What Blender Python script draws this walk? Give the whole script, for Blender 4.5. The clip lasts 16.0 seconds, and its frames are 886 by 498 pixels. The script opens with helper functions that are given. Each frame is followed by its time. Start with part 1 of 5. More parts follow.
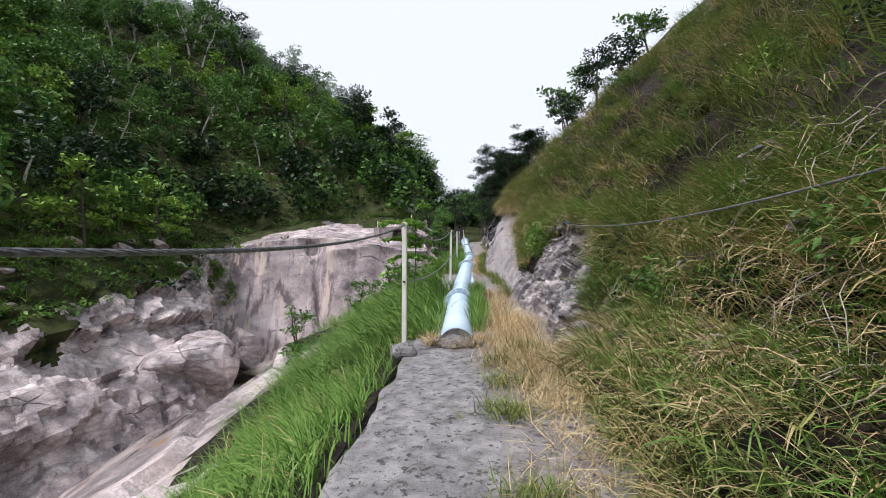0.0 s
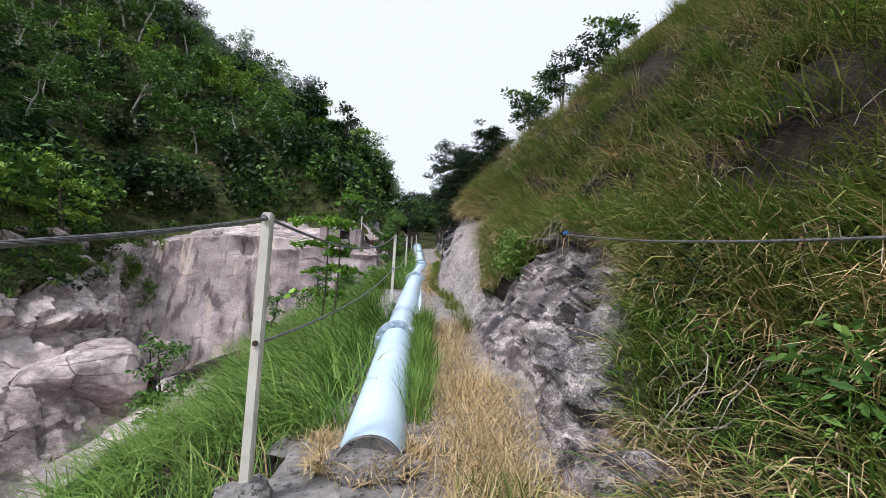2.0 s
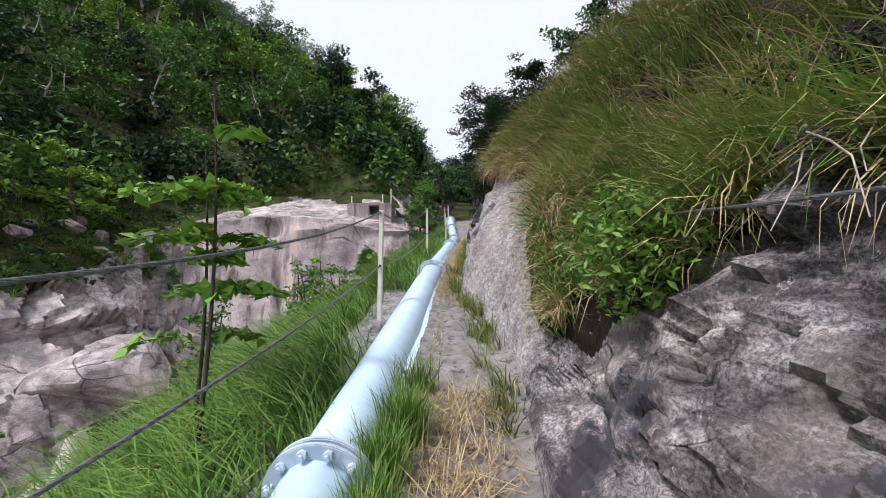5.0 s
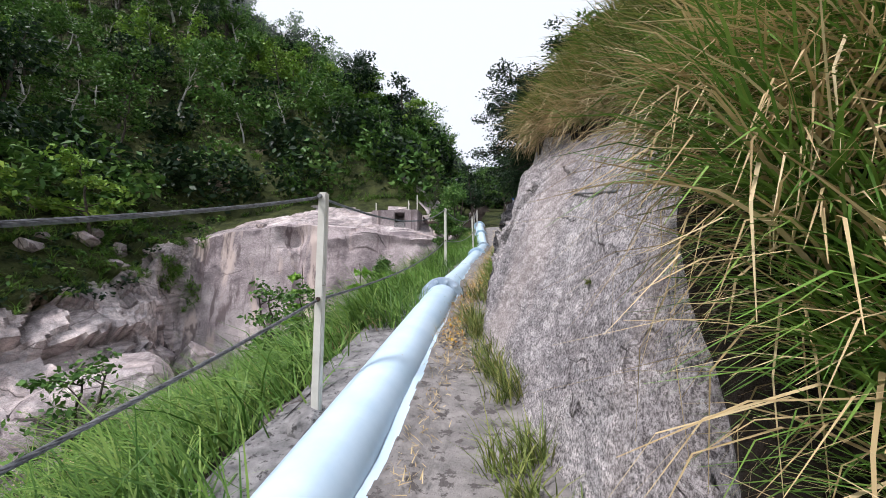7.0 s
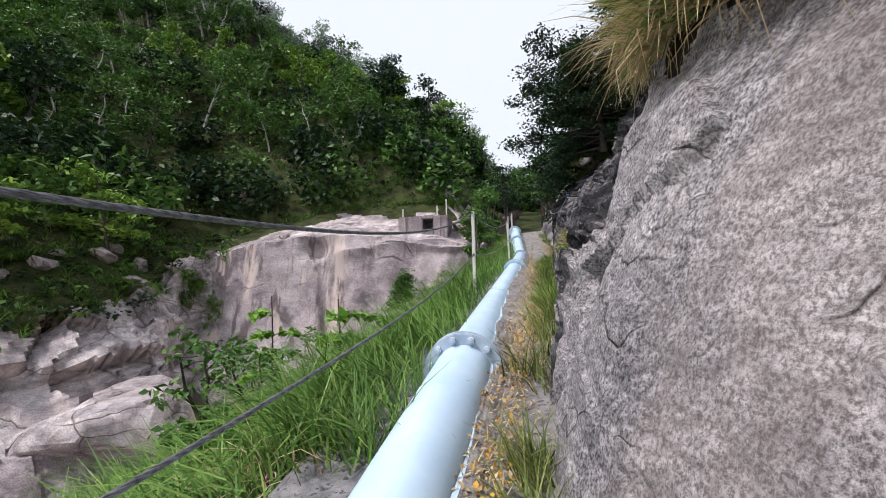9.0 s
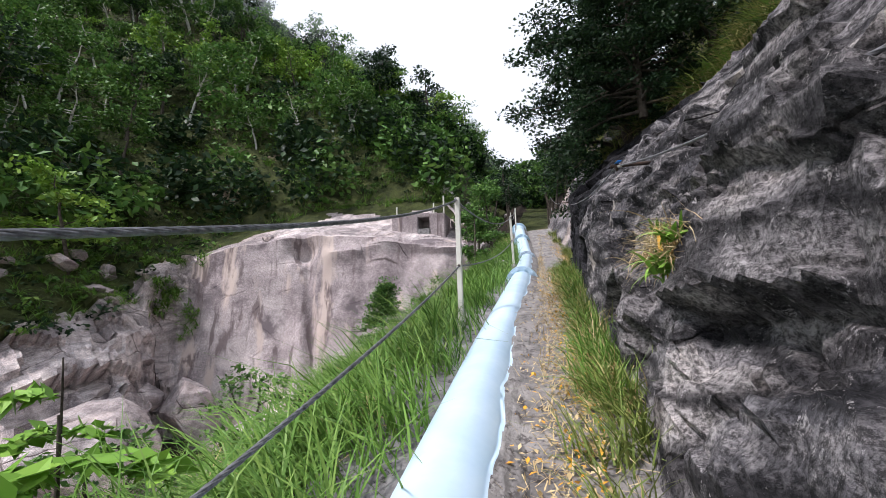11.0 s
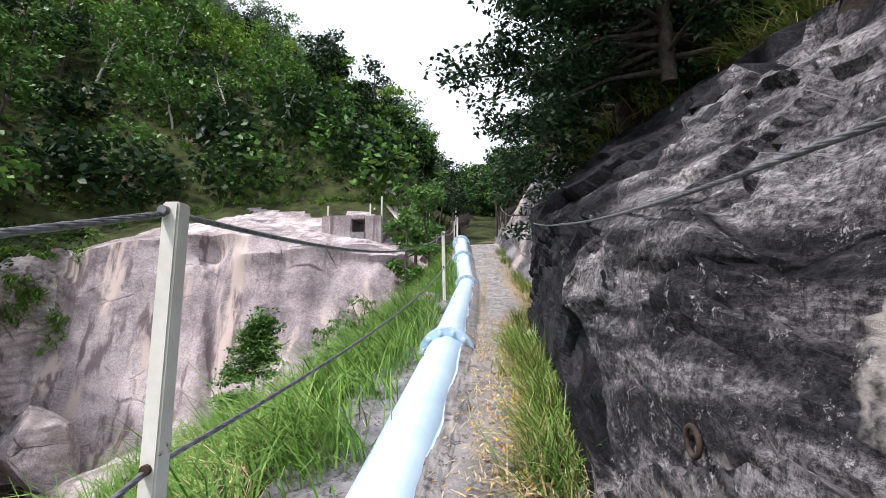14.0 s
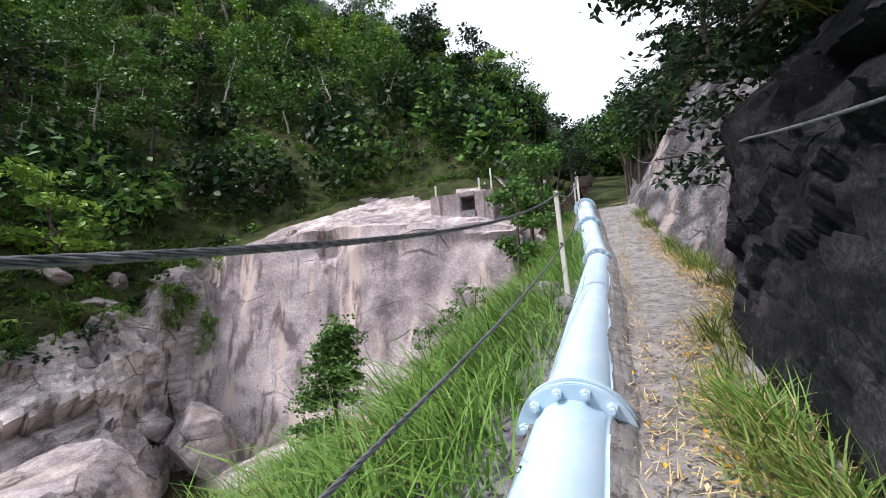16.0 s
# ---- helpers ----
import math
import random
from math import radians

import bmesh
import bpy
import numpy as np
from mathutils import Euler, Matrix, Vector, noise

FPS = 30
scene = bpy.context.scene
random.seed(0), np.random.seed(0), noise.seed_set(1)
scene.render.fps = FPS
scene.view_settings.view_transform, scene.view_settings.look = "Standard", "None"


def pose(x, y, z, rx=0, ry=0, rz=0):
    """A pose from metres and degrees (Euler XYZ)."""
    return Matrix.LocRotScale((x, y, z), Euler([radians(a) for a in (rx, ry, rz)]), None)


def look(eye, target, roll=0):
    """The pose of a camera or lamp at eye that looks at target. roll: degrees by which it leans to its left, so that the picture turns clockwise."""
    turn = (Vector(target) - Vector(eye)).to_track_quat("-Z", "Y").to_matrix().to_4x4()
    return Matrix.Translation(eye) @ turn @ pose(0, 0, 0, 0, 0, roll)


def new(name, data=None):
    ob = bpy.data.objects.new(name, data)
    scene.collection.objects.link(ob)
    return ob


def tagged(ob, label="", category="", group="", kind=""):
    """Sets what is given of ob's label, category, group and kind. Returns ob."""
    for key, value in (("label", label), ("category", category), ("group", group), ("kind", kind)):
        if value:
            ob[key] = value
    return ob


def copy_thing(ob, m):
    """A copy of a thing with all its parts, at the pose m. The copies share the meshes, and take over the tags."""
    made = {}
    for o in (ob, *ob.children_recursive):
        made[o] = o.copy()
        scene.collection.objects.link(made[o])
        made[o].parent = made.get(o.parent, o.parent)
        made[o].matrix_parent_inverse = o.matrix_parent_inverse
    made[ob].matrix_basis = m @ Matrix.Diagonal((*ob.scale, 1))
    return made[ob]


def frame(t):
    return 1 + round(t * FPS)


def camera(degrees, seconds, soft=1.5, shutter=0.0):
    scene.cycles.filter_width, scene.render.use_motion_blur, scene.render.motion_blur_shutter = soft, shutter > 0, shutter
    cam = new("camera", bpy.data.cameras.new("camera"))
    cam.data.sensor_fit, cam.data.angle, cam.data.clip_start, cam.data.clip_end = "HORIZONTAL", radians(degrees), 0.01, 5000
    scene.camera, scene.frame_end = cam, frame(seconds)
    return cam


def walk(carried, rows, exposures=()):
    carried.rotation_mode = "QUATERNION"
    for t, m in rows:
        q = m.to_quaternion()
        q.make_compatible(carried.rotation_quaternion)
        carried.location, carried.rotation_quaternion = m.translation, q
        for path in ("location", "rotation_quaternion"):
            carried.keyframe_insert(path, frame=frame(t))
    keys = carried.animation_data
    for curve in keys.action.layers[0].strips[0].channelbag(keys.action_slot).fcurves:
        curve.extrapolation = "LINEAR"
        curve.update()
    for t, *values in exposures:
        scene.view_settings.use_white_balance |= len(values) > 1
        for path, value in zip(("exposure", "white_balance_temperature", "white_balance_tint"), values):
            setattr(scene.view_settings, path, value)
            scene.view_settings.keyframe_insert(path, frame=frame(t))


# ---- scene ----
cam = camera(88.9, 16.0, soft=0.7)
PATH = [
    (0, (0.711, -4.174, 0.145), (0.571, -2.202, 0.448), 0.1),
    (0.5, (0.732, -3.493, 0.255), (0.631, -1.52, 0.567), 1.1),
    (1, (0.714, -2.685, 0.286), (0.648, -0.712, 0.609), 1.3),
    (1.5, (0.597, -1.923, 0.465), (0.563, 0.049, 0.798), 1.5),
    (2, (0.793, -1.285, 0.724), (0.854, 0.687, 1.052), 1.8),
    (2.5, (0.871, -0.506, 0.912), (0.925, 1.468, 1.226), 1.6),
    (3, (0.919, 0.221, 0.958), (0.919, 2.202, 1.233), 0.5),
    (3.5, (1.108, 0.877, 1.245), (1.118, 2.855, 1.536), 1.1),
    (4, (1.242, 1.545, 1.381), (1.24, 3.522, 1.681), 1.3),
    (4.5, (1.218, 2.137, 1.403), (1.15, 4.124, 1.628), 0.0),
    (4.7, (1.194, 2.362, 1.448), (1.103, 4.35, 1.644), -0.2),
    (6.8, (1.313, 5.223, 1.827), (1.057, 7.195, 2.039), -0.5),
    (7, (1.267, 5.587, 1.857), (1.002, 7.555, 2.092), -0.5),
    (7.5, (1.243, 6.302, 1.968), (0.959, 8.27, 2.19), -0.5),
    (8, (1.229, 6.947, 2.071), (0.928, 8.917, 2.243), -1.0),
    (8.5, (1.105, 7.657, 2.259), (0.755, 9.611, 2.503), -0.8),
    (9, (1.011, 8.228, 2.377), (0.603, 10.169, 2.638), -1.3),
    (9.2, (0.997, 8.412, 2.368), (0.57, 10.347, 2.638), -1.4),
    (11.3, (0.769, 11.561, 2.945), (0.357, 13.502, 3.196), -2.3),
    (11.5, (0.757, 11.753, 2.994), (0.383, 13.703, 3.23), -2.0),
    (12, (0.822, 12.246, 3.128), (0.517, 14.209, 3.361), -1.5),
    (12.5, (0.86, 12.911, 3.268), (0.595, 14.88, 3.491), -1.0),
    (13, (0.833, 13.529, 3.481), (0.605, 15.505, 3.696), -0.4),
    (13.5, (0.826, 14.216, 3.565), (0.62, 16.192, 3.797), -0.1),
    (14, (0.877, 14.869, 3.771), (0.683, 16.842, 4.036), 0.1),
    (14.5, (0.803, 15.535, 3.87), (0.546, 17.499, 4.148), -0.1),
    (15, (0.775, 16.133, 3.936), (0.342, 18.061, 4.244), -1.2),
    (15.5, (0.751, 16.67, 4.053), (0.116, 18.549, 4.31), -3.1),
    (16, (0.718, 17.379, 4.084), (-0.001, 19.237, 4.262), -4.1),
]
walk(cam, [(t, look(e, g, r)) for t, e, g, r in PATH], exposures=[(t, e, 6250, 14) for t, e in ((0, 0.22), (4.5, 0.2), (7, 0.3), (8, 0.2), (8.5, 0.28), (9, 0.2), (12, 0.52), (15, 0.7), (16, 0.52))])

# ---------------------------------------------------------------- light
SUN_FROM = Vector((-0.55, -0.45, 1.0)).normalized()
world = bpy.data.worlds.new("overcast_sky")
scene.world = world
world.use_nodes = True
wt = world.node_tree
wt.nodes.clear()
w_out = wt.nodes.new("ShaderNodeOutputWorld")
w_add = wt.nodes.new("ShaderNodeAddShader")
w_sky = wt.nodes.new("ShaderNodeTexSky")
w_sky.sky_type = "NISHITA"
w_sky.sun_disc = False
w_sky.sun_elevation = math.asin(SUN_FROM.z)
w_sky.sun_rotation = math.atan2(SUN_FROM.x, SUN_FROM.y)
w_b1 = wt.nodes.new("ShaderNodeBackground")
w_b1.inputs[1].default_value = 0.05
wt.links.new(w_sky.outputs[0], w_b1.inputs[0])
w_tc = wt.nodes.new("ShaderNodeTexCoord")
w_noise = wt.nodes.new("ShaderNodeTexNoise")
w_noise.inputs["Scale"].default_value = 2.2
w_noise.inputs["Detail"].default_value = 5
w_ramp = wt.nodes.new("ShaderNodeValToRGB")
w_ramp.color_ramp.elements[0].position, w_ramp.color_ramp.elements[0].color = 0.3, (0.80, 0.84, 0.90, 1)
w_ramp.color_ramp.elements[1].position, w_ramp.color_ramp.elements[1].color = 0.62, (0.97, 0.99, 1.0, 1)
wt.links.new(w_tc.outputs["Generated"], w_noise.inputs["Vector"])
wt.links.new(w_noise.outputs[0], w_ramp.inputs[0])
w_b2 = wt.nodes.new("ShaderNodeBackground")
w_b2.inputs[1].default_value = 0.8
wt.links.new(w_ramp.outputs[0], w_b2.inputs[0])
wt.links.new(w_b1.outputs[0], w_add.inputs[0])
wt.links.new(w_b2.outputs[0], w_add.inputs[1])
wt.links.new(w_add.outputs[0], w_out.inputs[0])

sun = new("sun", bpy.data.lights.new("sun", "SUN"))
sun.data.energy, sun.data.angle, sun.data.color = 3.5, radians(7), (1.0, 0.945, 0.935)
sun.matrix_world = look(tuple(SUN_FROM * 60), (0, 0, 0))


# ---------------------------------------------------------------- materials
def mat(name):
    m = bpy.data.materials.new(name)
    m.use_nodes = True
    p = m.node_tree.nodes["Principled BSDF"]
    p.inputs["Specular IOR Level"].default_value = 0.18
    return m, m.node_tree, p


def n_noise(nt, scale, detail=6.0, rough=0.6, stretch=None, coord="Object", distort=0.0, kind="FBM"):
    tc = nt.nodes.new("ShaderNodeTexCoord")
    tex = nt.nodes.new("ShaderNodeTexNoise")
    tex.noise_type = kind
    tex.inputs["Scale"].default_value = scale
    tex.inputs["Detail"].default_value = detail
    tex.inputs["Roughness"].default_value = rough
    tex.inputs["Distortion"].default_value = distort
    src = tc.outputs[coord]
    if stretch:
        mp = nt.nodes.new("ShaderNodeMapping")
        mp.inputs["Scale"].default_value = stretch
        nt.links.new(src, mp.inputs["Vector"])
        src = mp.outputs[0]
    nt.links.new(src, tex.inputs["Vector"])
    return tex.outputs[0]


def n_ramp(nt, src, stops):
    r = nt.nodes.new("ShaderNodeValToRGB")
    els = r.color_ramp.elements
    while len(els) < len(stops):
        els.new(0.5)
    for el, (p, c) in zip(els, stops):
        el.position = p
        el.color = (*c, 1) if len(c) == 3 else c
    nt.links.new(src, r.inputs[0])
    return r.outputs[0]


def n_mix(nt, fac, a, b, blend="MIX"):
    m = nt.nodes.new("ShaderNodeMix")
    m.data_type, m.blend_type = "RGBA", blend
    if isinstance(fac, (int, float)):
        m.inputs[0].default_value = fac
    else:
        nt.links.new(fac, m.inputs[0])
    for sock, v in ((m.inputs[6], a), (m.inputs[7], b)):
        if isinstance(v, tuple):
            sock.default_value = (*v, 1)
        else:
            nt.links.new(v, sock)
    return m.outputs[2]


def n_bump(nt, bsdf, src, strength, dist):
    b = nt.nodes.new("ShaderNodeBump")
    b.inputs["Strength"].default_value = strength
    b.inputs["Distance"].default_value = dist
    nt.links.new(src, b.inputs["Height"])
    nt.links.new(b.outputs[0], bsdf.inputs["Normal"])
    return b


BW = ((0.0, 0.0, 0.0), (1.0, 1.0, 1.0))


def rock_material(name, dark, mid, pale, stain, streak=0.0, scale=1.0, stain_at=(0.55, 0.68), bump=0.7, speck=0.5, blocks=0.0, gritty=0.6, seams=2.2, seam_dark=0.6, lay=(1.0, 0.55, 1.5)):
    """Weathered stone: blotches, fine speckle, run-off streaks and cracks."""
    m, nt, p = mat(name)
    big = n_noise(nt, 0.55 * scale, 9, 0.68)
    col = n_ramp(nt, big, [(0.38, dark), (0.5, mid), (0.62, pale)])
    fine = n_noise(nt, 14 * scale, 6, 0.75, lay)
    col = n_mix(nt, speck, col, n_ramp(nt, fine, [(0.36, tuple(c * 0.2 for c in mid)), (0.5, mid), (0.62, tuple(min(0.8, c * 1.3) for c in pale))]), "MIX")
    grit = n_noise(nt, 34 * scale, 5, 0.85)
    col = n_mix(nt, gritty, col, n_ramp(nt, grit, [(0.42, (0.12, 0.12, 0.12)), (0.5, (1, 1, 1)), (0.58, (1.8, 1.8, 1.8))]), "MULTIPLY")
    seam = n_noise(nt, seams * scale, 9, 0.75, lay, distort=0.12, kind="RIDGED_MULTIFRACTAL")
    col = n_mix(nt, seam_dark, col, n_ramp(nt, seam, [(0.0, (0.16, 0.16, 0.17)), (0.07, (0.95, 0.95, 0.95)), (0.3, (1.3, 1.29, 1.27))]), "MULTIPLY")
    if blocks:
        cell = nt.nodes.new("ShaderNodeTexVoronoi")
        cell.inputs["Scale"].default_value = 2.3 * scale
        ctc = nt.nodes.new("ShaderNodeTexCoord")
        cmp_ = nt.nodes.new("ShaderNodeMapping")
        cmp_.inputs["Rotation"].default_value = (0.5, 0.2, 0.3)
        cmp_.inputs["Scale"].default_value = (1.0, 0.7, 1.4)
        nt.links.new(ctc.outputs["Object"], cmp_.inputs["Vector"])
        nt.links.new(cmp_.outputs[0], cell.inputs["Vector"])
        grey = nt.nodes.new("ShaderNodeRGBToBW")
        nt.links.new(cell.outputs["Color"], grey.inputs[0])
        col = n_mix(nt, blocks, col, n_ramp(nt, grey.outputs[0], [(0.2, (0.55, 0.55, 0.58)), (0.8, (1.45, 1.4, 1.35))]), "MULTIPLY")
        lich = n_noise(nt, 9 * scale, 9, 0.9)
        col = n_mix(nt, n_ramp(nt, lich, [(0.585, BW[0]), (0.60, (0.85, 0.85, 0.85))]), col, tuple(min(0.55, c * 1.7) for c in pale))
    st = n_noise(nt, 0.9 * scale, 7, 0.65)
    col = n_mix(nt, n_ramp(nt, st, [(stain_at[0], BW[0]), (stain_at[1], BW[1])]), col, stain)
    if streak:
        run = n_noise(nt, 1.0, 5, 0.6, (0.6, 0.6, 0.04))
        f = n_ramp(nt, run, [(0.54, BW[0]), (0.61, (streak, streak, streak))])
        col = n_mix(nt, f, col, (0.56, 0.46, 0.40))
        run2 = n_noise(nt, 1.0, 6, 0.6, (1.3, 1.1, 0.10))
        f2 = n_ramp(nt, run2, [(0.55, BW[0]), (0.63, (streak, streak, streak))])
        col = n_mix(nt, f2, col, (0.13, 0.10, 0.10))
    vor = nt.nodes.new("ShaderNodeTexVoronoi")
    vor.feature = "DISTANCE_TO_EDGE"
    vor.inputs["Scale"].default_value = 1.1 * scale
    tc = nt.nodes.new("ShaderNodeTexCoord")
    mp = nt.nodes.new("ShaderNodeMapping")
    mp.inputs["Rotation"].default_value = (0.3, 0.5, 0.2)
    mp.inputs["Scale"].default_value = (1.0, 0.6, 1.6)
    wob = nt.nodes.new("ShaderNodeTexNoise")
    wob.inputs["Scale"].default_value = 1.7 * scale
    add = nt.nodes.new("ShaderNodeMixRGB")
    add.inputs[0].default_value = 0.3
    nt.links.new(tc.outputs["Object"], wob.inputs["Vector"])
    nt.links.new(tc.outputs["Object"], add.inputs[1])
    nt.links.new(wob.outputs[1], add.inputs[2])
    nt.links.new(add.outputs[0], mp.inputs["Vector"])
    nt.links.new(mp.outputs[0], vor.inputs["Vector"])
    crack = n_ramp(nt, vor.outputs["Distance"], [(0.0, BW[0]), (0.02, BW[1])])
    gate = n_ramp(nt, n_noise(nt, 0.8 * scale, 3), [(0.5, BW[0]), (0.6, BW[1])])
    cf = n_mix(nt, gate, (1.0, 1.0, 1.0), crack)
    col = n_mix(nt, 1.0, col, n_ramp(nt, cf, [(0.0, (0.3, 0.28, 0.27)), (1.0, (1, 1, 1))]), "MULTIPLY")
    nt.links.new(col, p.inputs["Base Color"])
    p.inputs["Roughness"].default_value = 0.85
    h1 = n_noise(nt, 5 * scale, 9, 0.75)
    hs = n_mix(nt, 0.5, h1, fine)
    hs = n_mix(nt, 0.4, hs, grit)
    hs = n_mix(nt, 0.35, hs, seam)
    hs = n_mix(nt, 0.3, hs, cf)
    n_bump(nt, p, hs, bump, 0.10 / scale)
    return m


def leaf_material(name, a, b, c, gloss=0.5, spread="island"):
    m, nt, p = mat(name)
    if spread == "island":
        g = nt.nodes.new("ShaderNodeNewGeometry")
        src = g.outputs["Random Per Island"]
    else:
        g = nt.nodes.new("ShaderNodeObjectInfo")
        src = g.outputs["Random"]
    col = n_ramp(nt, src, [(0.0, a), (0.55, b), (1.0, c)])
    big = n_noise(nt, 0.35, 3)
    col = n_mix(nt, n_ramp(nt, big, [(0.4, BW[0]), (0.62, (0.55, 0.55, 0.55))]), col, tuple(min(1, x * 1.6) for x in b))
    nt.links.new(col, p.inputs["Base Color"])
    p.inputs["Roughness"].default_value = gloss
    tr = nt.nodes.new("ShaderNodeBsdfTranslucent")
    nt.links.new(col, tr.inputs[0])
    mx = nt.nodes.new("ShaderNodeMixShader")
    mx.inputs[0].default_value = 0.14
    nt.links.new(p.outputs[0], mx.inputs[1])
    nt.links.new(tr.outputs[0], mx.inputs[2])
    nt.links.new(mx.outputs[0], nt.nodes["Material Output"].inputs[0])
    return m


def plain_material(name, a, b, scale, rough=0.6, metal=0.0, bump=0.2, dist=0.01, spots=None):
    m, nt, p = mat(name)
    t = n_noise(nt, scale, 7, 0.65)
    col = n_ramp(nt, t, [(0.35, a), (0.65, b)])
    if spots:
        f = n_noise(nt, spots[1], 5, 0.7)
        col = n_mix(nt, n_ramp(nt, f, [(spots[2], BW[0]), (spots[2] + 0.05, BW[1])]), col, spots[0])
    nt.links.new(col, p.inputs["Base Color"])
    p.inputs["Roughness"].default_value, p.inputs["Metallic"].default_value = rough, metal
    n_bump(nt, p, n_noise(nt, scale * 6, 5, 0.7), bump, dist)
    return m


M_WALL = rock_material("pale_granite", (0.17, 0.14, 0.145), (0.37, 0.315, 0.31), (0.58, 0.515, 0.495), (0.15, 0.125, 0.13), streak=0.85, scale=0.4, stain_at=(0.55, 0.66), bump=0.8, speck=0.2, gritty=0.3, blocks=0.0, seams=0.9, seam_dark=0.22)
M_BLOCK = rock_material("cracked_pale_granite", (0.20, 0.17, 0.17), (0.40, 0.345, 0.335), (0.62, 0.56, 0.54), (0.12, 0.10, 0.10), streak=0.2, scale=0.55, stain_at=(0.58, 0.66), bump=0.9, speck=0.2, gritty=0.4, blocks=0.35, seams=2.4, seam_dark=0.35)
M_SLAB = rock_material("smooth_pale_rock", (0.18, 0.165, 0.168), (0.30, 0.275, 0.272), (0.45, 0.42, 0.41), (0.15, 0.14, 0.145), streak=0.2, scale=1.9, stain_at=(0.58, 0.74), bump=1.0, speck=0.3, gritty=0.85, blocks=0.1, seams=5.0, seam_dark=0.35)
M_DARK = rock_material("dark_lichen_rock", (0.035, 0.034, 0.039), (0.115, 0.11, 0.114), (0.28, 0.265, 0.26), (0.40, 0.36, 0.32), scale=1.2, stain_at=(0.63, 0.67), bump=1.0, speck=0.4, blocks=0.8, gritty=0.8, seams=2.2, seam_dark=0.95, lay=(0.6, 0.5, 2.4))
# lichen rock under the evergreens, their shade put into its near-black colour
M_SHADED = rock_material("shaded_lichen_rock", (0.006, 0.006, 0.0075), (0.015, 0.0147, 0.018), (0.042, 0.041, 0.046), (0.16, 0.155, 0.15), scale=1.2, stain_at=(0.64, 0.69), bump=1.0, speck=0.4, blocks=0.5, gritty=0.6, seams=2.4, seam_dark=0.8)
M_GREY = rock_material("grey_rock", (0.10, 0.095, 0.108), (0.25, 0.23, 0.235), (0.48, 0.44, 0.42), (0.06, 0.056, 0.068), scale=1.4, stain_at=(0.56, 0.62), bump=1.0, streak=0.2, blocks=0.5, gritty=0.7, seams=2.2, seam_dark=0.8)
M_RIBBED = rock_material("ribbed_grey_rock", (0.06, 0.058, 0.065), (0.135, 0.128, 0.134), (0.28, 0.262, 0.258), (0.05, 0.048, 0.052), scale=0.9, stain_at=(0.58, 0.66), bump=1.0, streak=0.5, blocks=0.2, gritty=0.5, seams=1.4, seam_dark=0.8)
M_BED = rock_material("stream_rock", (0.20, 0.168, 0.16), (0.40, 0.345, 0.33), (0.58, 0.52, 0.50), (0.25, 0.15, 0.085), streak=0.3, scale=0.5, stain_at=(0.6, 0.66), bump=0.8, speck=0.22, gritty=0.3, blocks=0.3, seams=1.0, seam_dark=0.6)
# soil with pale specks; shade below turf and overhang is darkened into it
M_SHADE_SOIL = plain_material("shade_darkened_soil", (0.006, 0.0045, 0.0035), (0.03, 0.022, 0.016), 2.5, 0.95, bump=0.8, dist=0.05, spots=((0.16, 0.13, 0.10), 9, 0.64))
M_HILL = plain_material("wooded_ground", (0.018, 0.025, 0.009), (0.075, 0.088, 0.027), 1.1, 0.95, bump=0.9, dist=0.25, spots=((0.26, 0.20, 0.15), 0.25, 0.62))
M_CONC = plain_material("worn_concrete", (0.13, 0.125, 0.124), (0.30, 0.288, 0.28), 7.0, 0.9, bump=0.9, dist=0.02, spots=((0.07, 0.066, 0.064), 16, 0.56))
M_PATH = plain_material("dusty_path", (0.15, 0.14, 0.133), (0.30, 0.28, 0.262), 5.0, 0.95, bump=0.9, dist=0.02, spots=((0.10, 0.09, 0.085), 13, 0.55))
M_PIPE = plain_material("pale_blue_paint", (0.42, 0.57, 0.68), (0.54, 0.67, 0.77), 2.0, 0.42, bump=0.12, dist=0.004, spots=((0.42, 0.44, 0.45), 11, 0.71))
M_PIPE.node_tree.nodes["Principled BSDF"].inputs["Specular IOR Level"].default_value = 0.5
M_FLANGE = plain_material("grey_blue_paint", (0.36, 0.44, 0.53), (0.56, 0.64, 0.71), 5.0, 0.5, bump=0.3, dist=0.005, spots=((0.20, 0.19, 0.19), 14, 0.66))
M_POST = plain_material("chipped_cream_paint", (0.50, 0.48, 0.42), (0.66, 0.64, 0.57), 4.0, 0.55, bump=0.3, dist=0.004, spots=((0.16, 0.09, 0.05), 10, 0.66))
M_STEEL = plain_material("dull_wire_rope", (0.10, 0.10, 0.105), (0.26, 0.26, 0.27), 30, 0.5, 0.7, bump=0.3, dist=0.003)
M_RUST = plain_material("rusty_iron", (0.035, 0.028, 0.026), (0.09, 0.06, 0.045), 18, 0.8, 0.4, bump=0.5, dist=0.004)
M_BLUE = plain_material("blue_plastic", (0.02, 0.12, 0.42), (0.04, 0.25, 0.62), 20, 0.4, bump=0.1, dist=0.002)
M_BARK = plain_material("dark_bark", (0.035, 0.028, 0.022), (0.10, 0.085, 0.068), 9, 0.95, bump=0.9, dist=0.02)
M_BIRCH = plain_material("pale_bark", (0.30, 0.28, 0.25), (0.50, 0.48, 0.44), 5, 0.85, bump=0.5, dist=0.02, spots=((0.07, 0.06, 0.05), 4, 0.6))
M_DEAD = plain_material("bleached_wood", (0.25, 0.21, 0.17), (0.48, 0.43, 0.37), 12, 0.9, bump=0.5, dist=0.006)
M_LEAF = leaf_material("woodland_leaf", (0.016, 0.046, 0.011), (0.066, 0.145, 0.030), (0.165, 0.27, 0.06))
